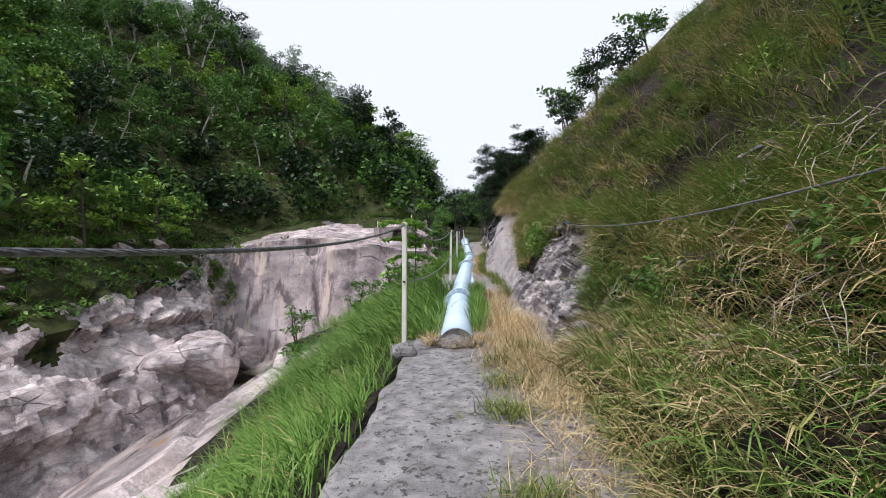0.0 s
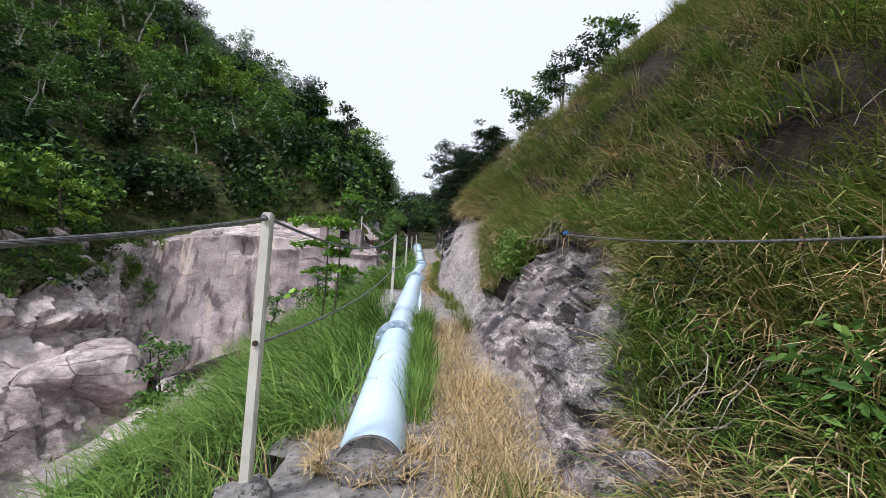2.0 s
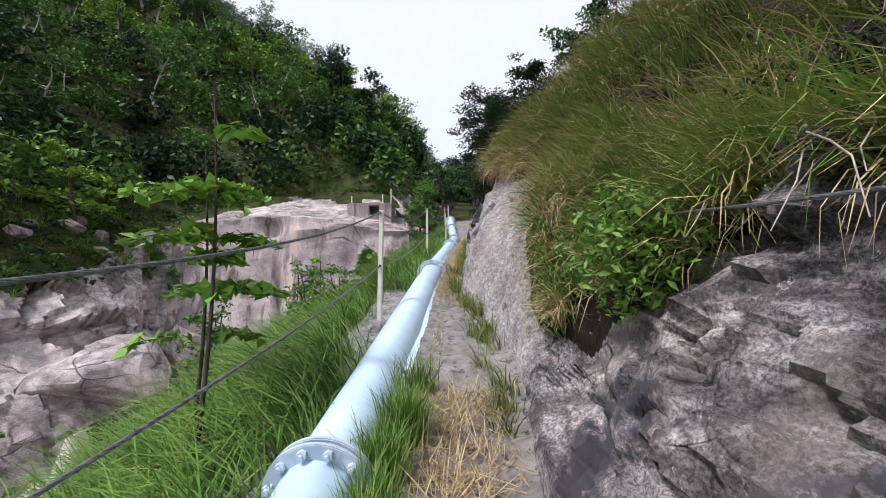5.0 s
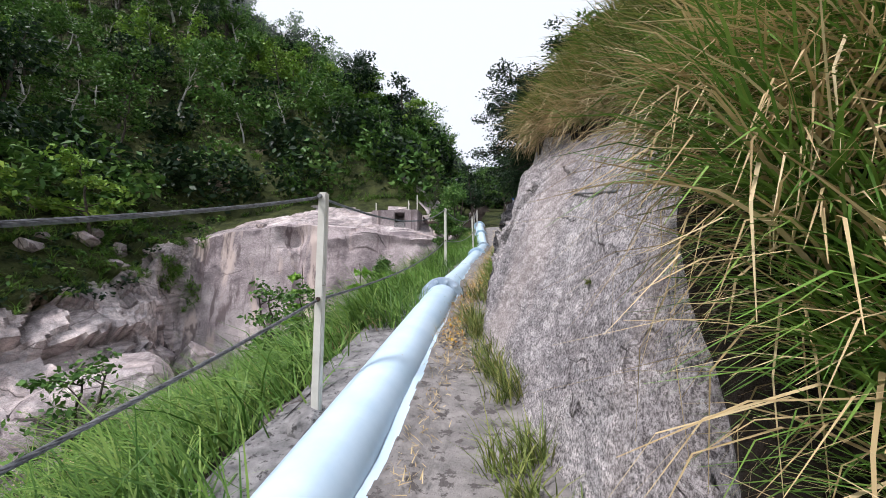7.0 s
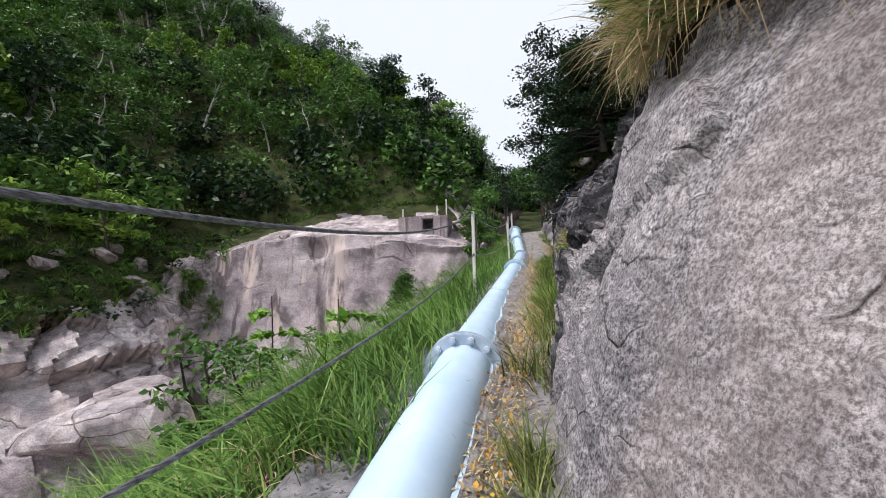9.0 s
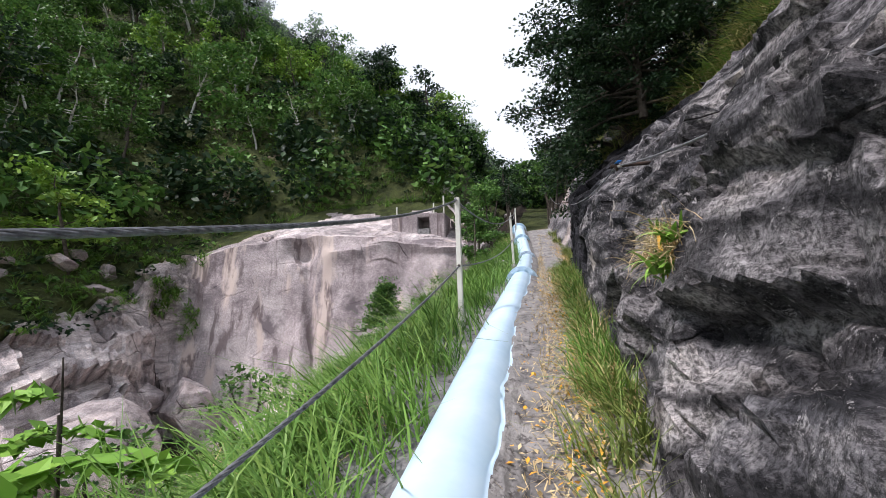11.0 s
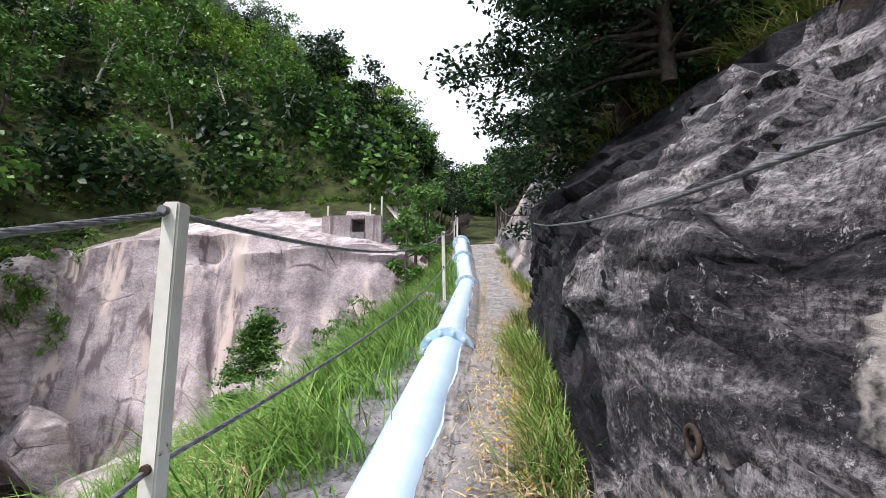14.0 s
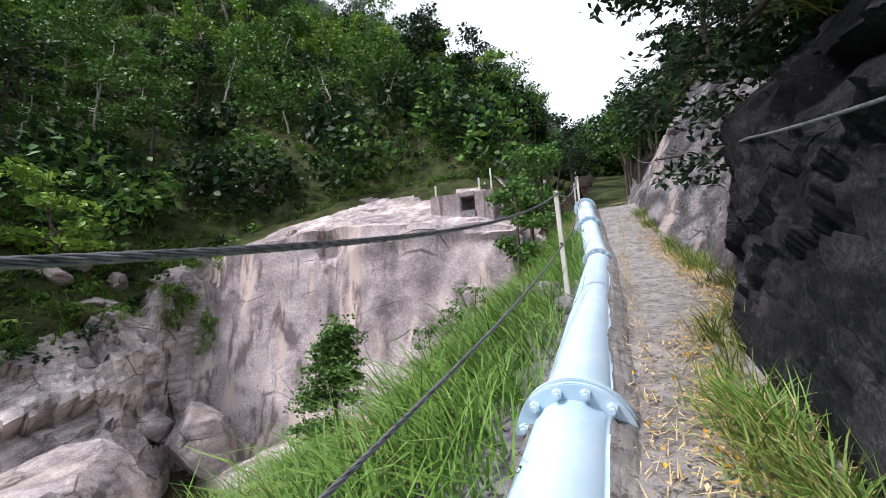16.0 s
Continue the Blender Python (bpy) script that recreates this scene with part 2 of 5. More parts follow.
M_LEAF2 = leaf_material("yellowish_leaf", (0.06, 0.12, 0.018), (0.14, 0.25, 0.036), (0.26, 0.36, 0.06))
M_DARKLEAF = leaf_material("dark_needle_leaf", (0.004, 0.012, 0.006), (0.013, 0.032, 0.012), (0.04, 0.075, 0.024))
M_BRIGHT = leaf_material("fresh_leaf", (0.09, 0.19, 0.025), (0.15, 0.29, 0.04), (0.24, 0.38, 0.06), 0.4)
M_GRASS = leaf_material("green_grass", (0.035, 0.095, 0.015), (0.105, 0.20, 0.034), (0.21, 0.30, 0.07), 0.5)
M_GRASS2 = leaf_material("olive_grass", (0.04, 0.065, 0.014), (0.125, 0.165, 0.038), (0.31, 0.29, 0.10), 0.55)
M_STRAW = leaf_material("dry_straw", (0.20, 0.135, 0.06), (0.42, 0.32, 0.165), (0.62, 0.52, 0.33), 0.7)
M_ORANGE = leaf_material("orange_leaf", (0.42, 0.16, 0.02), (0.55, 0.28, 0.03), (0.6, 0.4, 0.06), 0.5)


# ---------------------------------------------------------------- helpers
def lattice(P, seed):
    """Smooth value noise in -1..1 at the rows of P."""
    i = np.floor(P).astype(np.int64)
    f = P - i
    f = f * f * (3 - 2 * f)
    out = np.zeros(len(P))
    for dx in (0, 1):
        for dy in (0, 1):
            for dz in (0, 1):
                h = (i[:, 0] + dx) * 374761393 + (i[:, 1] + dy) * 668265263 + (i[:, 2] + dz) * 2147483647 + seed * 1274126177
                h = (h ^ (h >> 13)) * 1274126177
                h = (h ^ (h >> 16)) & 0xFFFF
                w = np.abs(1 - dx - f[:, 0]) * np.abs(1 - dy - f[:, 1]) * np.abs(1 - dz - f[:, 2])
                out += w * (h / 32767.5 - 1)
    return out


def fbm(P, scale, octaves=5, seed=0, ridged=False):
    P = np.asarray(P, float) * scale
    out, amp = np.zeros(len(P)), 0.5
    for k in range(octaves):
        v = lattice(P, seed + k)
        out += amp * ((1 - 2 * np.abs(v)) if ridged else v)
        P, amp = P * 2.03 + 17.3, amp * 0.5
    return out


def facets(P, scale, seed):
    """Broken-block relief: each irregular cell is a tilted flat of its own."""
    P = np.asarray(P, float) * scale
    i = np.floor(P).astype(np.int64)
    best, out = np.full(len(P), 1e9), np.zeros(len(P))

    def rnd(c, k):
        h = c[:, 0] * 374761393 + c[:, 1] * 668265263 + c[:, 2] * 1442695041 + (seed * 31 + k) * 1274126177
        h = (h ^ (h >> 13)) * 1274126177
        return ((h ^ (h >> 16)) & 0xFFFF) / 65535.0

    for dx in (-1, 0, 1):
        for dy in (-1, 0, 1):
            for dz in (-1, 0, 1):
                c = i + np.array([dx, dy, dz])
                off = P - c - np.stack([rnd(c, 0), rnd(c, 1), rnd(c, 2)], 1)
                d = (off * off).sum(1)
                tilt = off[:, 0] * (rnd(c, 3) - 0.5) + off[:, 1] * (rnd(c, 4) - 0.5) + off[:, 2] * (rnd(c, 5) - 0.5)
                v = (rnd(c, 6) - 0.5) * 0.7 + tilt * 1.1
                m = d < best
                best[m], out[m] = d[m], v[m]
    return out


def link_mesh(name, V, F, materials, parent=None, index=None, smooth=False, crease=0):
    me = bpy.data.meshes.new(name)
    V, F = np.asarray(V, np.float32), np.asarray(F, np.int32)
    k = F.shape[1]
    me.vertices.add(len(V))
    me.vertices.foreach_set("co", V.ravel())
    me.loops.add(F.size)
    me.loops.foreach_set("vertex_index", F.ravel())
    me.polygons.add(len(F))
    me.polygons.foreach_set("loop_start", np.arange(0, F.size, k, dtype=np.int32))
    for m in materials:
        me.materials.append(m)
    if index is not None:
        me.polygons.foreach_set("material_index", np.asarray(index, np.int32))
    me.polygons.foreach_set("use_smooth", np.full(len(F), smooth))
    me.update(calc_edges=True)
    me.validate()
    if crease:
        me.set_sharp_from_angle(angle=radians(crease))
    ob = new(name, me)
    ob.parent = parent
    return ob


def grid_faces(n, m):
    a = (np.arange(n - 1)[:, None] * m + np.arange(m - 1)[None, :]).ravel()
    return np.stack([a, a + 1, a + m + 1, a + m], 1)


def part(name, bm, material, parent, label="", smooth=False):
    me = bpy.data.meshes.new(name)
    bm.to_mesh(me)
    bm.free()
    me.materials.append(material)
    if smooth:
        for f in me.polygons:
            f.use_smooth = True
    ob = new(name, me)
    ob.parent = parent
    if label:
        ob["label"] = label
    return ob


def empty(name, at, label, category, group=""):
    ob = new(name)
    ob.location = at
    ob.empty_display_size = 0.1
    return tagged(ob, label, category, group)


def box(bm, lo, hi, bevel=0.0, m=None):
    made = bmesh.ops.create_cube(bm, size=1)["verts"]
    for v in made:
        v.co = Vector([(p + q) / 2 + c * (q - p) for p, q, c in zip(lo, hi, v.co)])
    if bevel:
        es = {e for v in made for e in v.link_edges}
        made = bmesh.ops.bevel(bm, geom=list(es), offset=bevel, segments=2, affect="EDGES")["verts"] + [v for v in made if v.is_valid]
    if m is not None:
        bmesh.ops.transform(bm, matrix=m, verts=list({v for v in made if v.is_valid}))


def tube_arrays(pts, radii, sides=8, cap=True):
    """Verts and quads of a tube along pts."""
    pts = [Vector(p) for p in pts]
    V, F = [], []
    for i, p in enumerate(pts):
        d = (pts[min(i + 1, len(pts) - 1)] - pts[max(i - 1, 0)]).normalized()
        ref = Vector((1, 0, 0)) if abs(d.x) < 0.8 else Vector((0, 1, 0))
        u = d.cross(ref).normalized()
        w = d.cross(u)
        r = radii[i] if hasattr(radii, "__len__") else radii
        for k in range(sides):
            a = 2 * math.pi * k / sides
            V.append(p + (u * math.cos(a) + w * math.sin(a)) * r)
    for i in range(len(pts) - 1):
        for k in range(sides):
            a, b = i * sides + k, i * sides + (k + 1) % sides
            F.append((a, b, b + sides, a + sides))
    return np.array([tuple(v) for v in V]), np.array(F)


def join_arrays(chunks):
    V, F, n = [], [], 0
    for v, f in chunks:
        V.append(v)
        F.append(f + n)
        n += len(v)
    return np.concatenate(V), np.concatenate(F)


def leaf_cloud(C, size, rng, up=0.4, aspect=0.55):
    """One rhombic, folded leaf at each row of C: four corners, two of them raised."""
    n = len(C)
    d = rng.normal(size=(n, 3))
    d[:, 2] *= 0.6
    d /= np.linalg.norm(d, axis=1, keepdims=True) + 1e-9
    nrm = rng.normal(size=(n, 3)) + np.array([0, 0, up * 3])
    side = np.cross(d, nrm)
    side /= np.linalg.norm(side, axis=1, keepdims=True) + 1e-9
    L = (size * rng.uniform(0.6, 1.3, n))[:, None]
    V = np.stack([C - d * L * 0.5, C + side * L * 0.5 * aspect, C + d * L * 0.5 - np.array([0, 0, 0.12]) * L, C - side * L * 0.5 * aspect], 1).reshape(-1, 3)
    return V, np.arange(4 * n).reshape(n, 4)


def blades(R, rng, length, width, azimuth, spread, lean, droop, seg=3):
    """Arching grass blades rooted at the rows of R. lean: starting tilt from upright in radians; droop: further bend."""
    n = len(R)
    az = azimuth + rng.normal(0, spread, n)
    L = length * rng.uniform(0.45, 1.25, n)
    le = lean * rng.uniform(0.3, 1.5, n)
    dr = droop * rng.uniform(0.4, 1.5, n)
    w = width * rng.uniform(0.6, 1.3, n)
    h = np.stack([np.cos(az), np.sin(az), np.zeros(n)], 1)
    s = np.stack([-np.sin(az), np.cos(az), np.zeros(n)], 1) + rng.normal(0, 0.3, (n, 3))
    s /= np.linalg.norm(s, axis=1, keepdims=True)
    P = np.array(R, float)
    rows = []
    for k in range(seg + 1):
        t = k / seg
        ww = (w * (1 - t ** 1.6) * 0.5 + 0.0006)[:, None]
        rows += [P - s * ww, P + s * ww]
        ang = le + dr * (t + 0.5 / seg)
        P = P + (h * np.sin(ang)[:, None] + np.array([0, 0, 1.0]) * np.cos(ang)[:, None]) * (L / seg)[:, None]
    V = np.stack(rows, 1).reshape(-1, 3)
    b = np.arange(n)[:, None] * (2 * seg + 2)
    F = np.concatenate([b + np.array([[2 * k, 2 * k + 1, 2 * k + 3, 2 * k + 2]]) for k in range(seg)], 0)
    return V, F


# ---------------------------------------------------------------- plan
def path_z(y):
    return np.interp(y, [-12, 2.2, 5, 11.7, 19.7, 26.7, 31, 36, 60, 110, 170], [-2.5, -0.13, 0.40, 1.92, 3.33, 4.41, 6.05, 6.7, 13, 24, 40])


def foot_x(y):
    return np.interp(y, [-9, 0, 2, 3.5, 4.5, 5.5, 7, 8.6, 10, 12, 14, 16.6, 18.5, 20, 21.4, 22.3, 26, 31, 40, 60, 110, 170], [1.7, 1.6, 1.65, 1.75, 1.42, 1.45, 1.5, 1.3, 0.98, 1.05, 1.2, 1.2, 1.3, 1.3, 1.4, 1.85, 1.85, 1.2, 1.3, 2, 4, 6])


Y_KEYS = [-9, -1, 1.2, 2.5, 4.5, 5.8, 7, 9, 10.5, 13, 16, 19, 22, 26, 32, 45]
A_RISE = [0.8, 0.8, 0.6, 0.8, 0.9, 0.6, 1.3, 1.6, 1.6, 1.3, 1.25, 1.4, 1.5, 2.2, 2.0, 1.0]
A_RUN = [1.15, 1.1, 0.9, 0.5, 0.45, 0.6, 0.35, 0.65, 0.5, 0.46, 0.3, 0.12, 0.22, 1.1, 1.1, 1.0]
B_RISE = [1.2, 1.3, 1.3, 1.0, 1.0, 1.2, 1.0, 1.2, 1.3, 1.3, 1.0, 0.9, 1.2, 2.4, 2.2, 1.0]
B_RUN = [0.6, 0.6, 0.7, 0.75, 0.85, 0.9, 0.75, 0.9, 0.85, 0.9, 1.1, 1.1, 0.9, 1.7, 1.7, 1.5]


def right_profile(y):
    """Corner points (x, z) of the bank's section at each y, shape (n, 5, 2)."""
    y = np.asarray(y, float)
    a_h, a_x, b_h, b_x = (np.interp(y, Y_KEYS, k) for k in (A_RISE, A_RUN, B_RISE, B_RUN))
    far = np.clip((y - 30) / 40, 0, 1)
    x0, z0 = foot_x(y), path_z(y) - 0.03
    xs = [x0, x0 + a_x, x0 + a_x + b_x]
    zs = [z0, z0 + a_h, z0 + a_h + b_h]
    xs.append(xs[-1] + 6.0)
    zs.append(zs[-1] + 6.8 - 1.5 * far - np.interp(y, [12, 15, 22, 26], [0, 1.8, 1.8, 0]))
    xs.append(xs[-1] + 60)
    zs.append(zs[-1] + 50)
    return np.stack([np.stack(xs, -1), np.stack(zs, -1)], -1)


def right_at(y, u):
    """Point of the undisturbed bank: u 0..1 lower part, 1..2 upper part, 2..3 slope, 3..4 hill."""
    y, u = np.atleast_1d(np.asarray(y, float)), np.atleast_1d(np.asarray(u, float))
    pr = right_profile(y)
    i = np.clip(u.astype(int), 0, 3)
    f = (u - i)[:, None]
    n = np.arange(len(y))
    xz = pr[n, i] * (1 - f) + pr[n, i + 1] * f
    return np.stack([xz[:, 0], y, xz[:, 1]], 1)


def rock_top(y):
    """How far up the bank bare rock reaches, in the units of right_at."""
    return np.interp(y, [-9, 1.0, 1.9, 2.6, 4.6, 5.4, 6.5, 7.1, 8.0, 9.0, 10.5, 12, 14, 18, 20, 22, 24, 28, 33, 36], [0, 0, 0.9, 1.7, 1.75, 1.1, 0.55, 1.2, 1.5, 1.3, 1.25, 1.75, 2.12, 2.15, 2.0, 1.6, 2.0, 2.0, 1.6, 0.5])


def right_shift(P, u):
    """Relief of the bank, along its slope's outward way."""
    rocky = np.clip((rock_top(P[:, 1]) - u) * 6 + 0.5, 0, 1)
    smooth = np.interp(P[:, 1], [6, 7, 10.3, 11.2, 13.5, 15, 22, 23.5], [0, 1, 1, 0.15, 0.3, 0.4, 0.5, 0.85])
    rough = fbm(P * np.array([1, 1, 1.7]), 0.9, 6, 3) * 0.3 + facets(P * np.array([1, 0.75, 1.4]), 1.5, 11) * 0.85 + facets(P * np.array([1, 0.6, 1.7]), 4.2, 12) * 0.22
    strata = P[:, 2] * 3.2 + P[:, 0] * 1.2 + fbm(P, 0.8, 3, 33) * 1.6
    ledges = np.abs((strata % 1.0) - 0.5) * 2
    dark = np.interp(P[:, 1], [10.5, 11.5, 17, 18.5], [0, 1, 1, 0.3])
    rough = rough + dark * (ledges ** 3 * -0.06 + facets(P * np.array([1, 0.8, 1.2]), 2.4, 18) * 0.25)
    steps = fbm(P, 3.1, 4, 29) * 0.03 + facets(P * np.array([1, 0.7, 1.2]), 6.5, 15) * 0.05
    d = rocky * (rough * (0.42 - 0.37 * smooth) + steps * (1 - 0.75 * smooth)) + (1 - rocky) * fbm(P, 0.6, 5, 7) * 0.45
    d = d * np.clip(u * 3 + 0.12, 0, 1)
    d += np.where(u > 2.2, fbm(P, 0.12, 4, 5) * np.clip(u - 2.2, 0, 1) * 3.0, 0)
    return d


# nothing of the bank may lean over the walked line
def right_surface(y, u):
    P = right_at(y, u)
    d = right_shift(P, np.atleast_1d(u))
    out = P + d[:, None] * np.array([-0.85, 0, 0.5])
    lim = foot_x(P[:, 1]) - np.interp(P[:, 1], [2.5, 3.5, 7.5, 8.5, 14.5, 15.5, 20, 21], [0.13, -0.06, -0.06, 0.13, 0.13, -0.02, -0.02, 0.13])
    lim = lim + 0.05 * d
    gap = out[:, 0] - lim
    out[:, 0] = lim + 0.5 * (gap + np.sqrt(gap * gap + 0.03))
    return out


S_Y = [-40, -10, 2, 14, 25, 30, 33, 34.5, 35.2, 36, 37, 38.2, 39.4, 40.5, 42, 45, 60, 110, 170]
S_X = [-34, -25, -22, -17.5, -15.5, -17.5, -20, -21.8, -22.2, -19.5, -16, -12.5, -9, -6.2, -4, -3.4, -2.5, -1.5, -1]
S_Z = [-18, -13.5, -12, -9.5, -7.2, -5.4, -4.9, -4.7, -4.6, -4.5, -4.2, -2.8, -0.6, 2.0, 4.4, 6.6, 12.5, 23.5, 39.5]


def stream(y):
    return np.interp(y, S_Y, S_X), np.interp(y, S_Y, S_Z)


def left_surface(y, w):
    """Left bank and stream bed: w 0 beside the pipe, 1 at the foot of the far bank."""
    y, w = np.atleast_1d(np.asarray(y, float)), np.atleast_1d(np.asarray(w, float))
    sx, sz = stream(y)
    nx, nz = np.full(len(y), -0.22), path_z(y) - 0.12
    x = nx + (sx - nx) * w
    p = np.interp(y, [10, 20, 25, 30, 37, 45], [1.0, 0.95, 0.95, 1.5, 2.2, 1.0])
    z = nz + (sz - nz) * (1 - (1 - w) ** p)
    P = np.stack([x, y, z], 1)
    k = np.clip(w * 9, 0, 1) * np.clip((1 - w) * 8, 0.25, 1)
    ledge = fbm(P * np.array([0.8, 0.8, 1]), 0.3, 5, 41) * 0.6 + facets(P * np.array([1, 0.55, 0.3]), 0.24, 44) * 1.7 + facets(P * np.array([1, 0.6, 0.3]), 0.7, 45) * 0.3
    P[:, 2] += ledge * k * np.interp(w, [0, 0.2, 0.4], [0.22, 0.45, 1])
    return P


# ---------------------------------------------------------------- large structure
rng = np.random.RandomState(7)

# right-hand bank: rock below, soil and turf above
ys = np.concatenate([np.arange(-9, 1, 0.12), np.arange(1, 24, 0.035), np.arange(24, 36, 0.2), np.arange(36, 172, 2.0)])
us = np.concatenate([np.linspace(0, 1, 52)[:-1], np.linspace(1, 2.2, 60)[:-1], np.linspace(2.2, 3, 16)[:-1], np.linspace(3, 4, 16)])
YY, UU = (a.ravel() for a in np.meshgrid(ys, us, indexing="ij"))
V = right_surface(YY, UU)
F = grid_faces(len(ys), len(us))
fy, fu = YY[F].mean(1), UU[F].mean(1)
fc = V[F].mean(1)
edge = rock_top(fy) + fbm(fc, 1.3, 4, 71) * 0.22
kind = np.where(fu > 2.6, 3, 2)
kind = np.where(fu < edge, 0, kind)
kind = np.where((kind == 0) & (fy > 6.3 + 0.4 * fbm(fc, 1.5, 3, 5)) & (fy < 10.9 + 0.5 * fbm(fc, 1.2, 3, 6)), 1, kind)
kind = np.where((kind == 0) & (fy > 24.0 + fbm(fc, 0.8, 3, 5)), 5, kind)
# from here on the rock takes the colour darkened for tree shade
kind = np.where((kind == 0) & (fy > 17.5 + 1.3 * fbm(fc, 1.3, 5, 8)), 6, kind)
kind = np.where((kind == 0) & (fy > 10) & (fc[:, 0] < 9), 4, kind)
bank = link_mesh("cliff", V, F, [M_GREY, M_SLAB, M_SHADE_SOIL, M_HILL, M_DARK, M_RIBBED, M_SHADED], index=kind, smooth=True, crease=24)
tagged(bank, "steep grey rock bank topped with soil and turf", "cliff", kind="structure")

# left bank and stream bed
ys = np.concatenate([np.arange(-40, -8, 2.0), np.arange(-8, 46, 0.22), np.arange(46, 172, 2.5)])
ws = np.concatenate([np.linspace(0, 0.3, 34)[:-1], np.linspace(0.3, 1, 50)])
YY, WW = (a.ravel() for a in np.meshgrid(ys, ws, indexing="ij"))
V = left_surface(YY, WW)
F = grid_faces(len(ys), len(ws))[:, ::-1]
fc, fw = V[F].mean(1), WW[F].mean(1)
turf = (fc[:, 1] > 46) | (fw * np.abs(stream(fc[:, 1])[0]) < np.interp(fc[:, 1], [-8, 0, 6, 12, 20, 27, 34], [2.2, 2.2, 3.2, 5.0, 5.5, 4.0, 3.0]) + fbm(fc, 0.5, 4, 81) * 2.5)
ground_left = link_mesh("ground", V, F, [M_BED, M_SHADE_SOIL], index=turf.astype(int), smooth=True, crease=30)
tagged(ground_left, "rocky stream bed below a grassy bank", "ground", kind="structure")

# far bank: rock face, bench, then the wooded hillside
FB_Y = [-40, -10, 2, 14, 25, 30, 33, 34.6, 35.4, 36, 37, 38.2, 39.4, 40.5, 42, 45, 60, 110, 170]
FB_NX = [-0.95, -0.95, -0.95, -0.95, -0.95, -0.95, -0.95, -0.8, -0.4, -0.2, -0.2, -0.2, -0.2, -0.2, -0.3, -0.6, -0.9, -1, -1]
FB_R1 = [8, 8, 8, 8, 7.5, 6, 4.5, 3.4, 3.4, 3.4, 3.4, 3.2, 2.8, 2.0, 1.6, 2.5, 3, 3, 3]
FB_H1 = [10, 10, 9, 9.5, 9.6, 9.0, 8.9, 10.6, 11.8, 12.6, 12.9, 11.4, 8.9, 5.9, 3.2, 3, 3, 2, 2]
FB_R2 = [4, 4, 4, 4, 4, 4, 4, 5, 6.5, 7, 8, 8.5, 8.5, 8.5, 8, 6, 4, 4, 4]
FB_H2 = [4, 4, 4, 4, 4, 3.6, 3.2, 2.8, 2.8, 3.0, 3.6, 4.2, 4.7, 5.0, 5.2, 4.6, 5.2, 4.5, 4]
HILL_Y, HILL = [20, 36, 50, 70, 170], [0.80, 0.80, 0.78, 0.76, 0.6]


def far_surface(y, u):
    """u 0..1 rock face, 1..2 bench, 2..3 hillside."""
    y, u = np.atleast_1d(np.asarray(y, float)), np.atleast_1d(np.asarray(u, float))
    sx, sz = stream(y)
    nx = np.interp(y, FB_Y, FB_NX)
    ny = np.sqrt(np.maximum(0, 1 - nx * nx))
    r1, h1, r2, h2 = (np.interp(y, FB_Y, k) for k in (FB_R1, FB_H1, FB_R2, FB_H2))
    u1, u2, u3 = np.clip(u, 0, 1), np.clip(u - 1, 0, 1), np.clip(u - 2, 0, 1)
    run = u1 * r1 + u2 * r2
    wall = np.interp(y, [34.9, 35.6, 41.5, 43], [0, 1, 1, 0])
    lift = u1 ** (1 + 0.25 * wall) * h1 + u2 ** (1 + 0.35 * wall) * h2 + u3 * 80 * np.interp(y, HILL_Y, HILL)
    tx, ty = np.interp(y, [20, 34], [80, 74]), np.interp(y, [20, 34], [9, 30])
    P = np.stack([sx + nx * run - u3 * tx, y + ny * run + u3 * ty, sz - 0.25 + lift], 1)
    rocky = np.clip(u * 5, 0, 1) * np.clip((1.35 - u) * 4, 0.3, 1)
    hollow = np.exp(-((y - 37.25) / 0.3) ** 2 - ((u - 0.94) / 0.05) ** 2) * 1.5
    groove = np.exp(-((y - 37.35 - 0.5 * (1 - u)) / 0.13) ** 2) * np.clip((0.95 - u) * 8, 0, 1) * np.clip(u * 4, 0, 1) * 0.5
    shelf = np.exp(-((u - 0.93 - 0.03 * np.sin(y * 2.1)) / 0.03) ** 2) * 0.35 * np.clip((y - 37.6) * 2, 0, 1)
    gully = -hollow - groove + shelf + fbm(P * np.array([1, 1, 0.22]), 0.3, 5, 101) * 0.8 - np.abs(fbm(P * np.array([1, 1, 0.15]), 0.35, 3, 104)) * 0.4
    block = fbm(P * np.array([0.8, 0.8, 1.3]), 0.3, 5, 111) * 0.4 + facets(P * np.array([0.8, 0.8, 1.2]), 0.32, 13) * 2.2 + facets(P, 0.8, 14) * 0.7
    d = rocky * (wall * gully + (1 - wall) * block) + np.clip(u - 2.0, 0, 1) * fbm(P, 0.09, 5, 121) * 6
    P += d[:, None] * np.stack([-nx * 0.8, -ny * 0.8, np.full(len(y), 0.45)], 1)
    return P


ys = np.concatenate([np.arange(-40, 5, 1.5), np.arange(5, 34, 0.18), np.arange(34, 43, 0.04), np.arange(43, 48, 0.16), np.arange(48, 172, 2.0)])
us = np.concatenate([np.linspace(0, 1, 44)[:-1], np.linspace(1, 2, 26)[:-1], np.linspace(2, 3, 40)])
YY, UU = (a.ravel() for a in np.meshgrid(ys, us, indexing="ij"))
V = far_surface(YY, UU)
F = grid_faces(len(ys), len(us))[:, ::-1]
fc, fu, fy = V[F].mean(1), UU[F].mean(1), YY[F].mean(1)
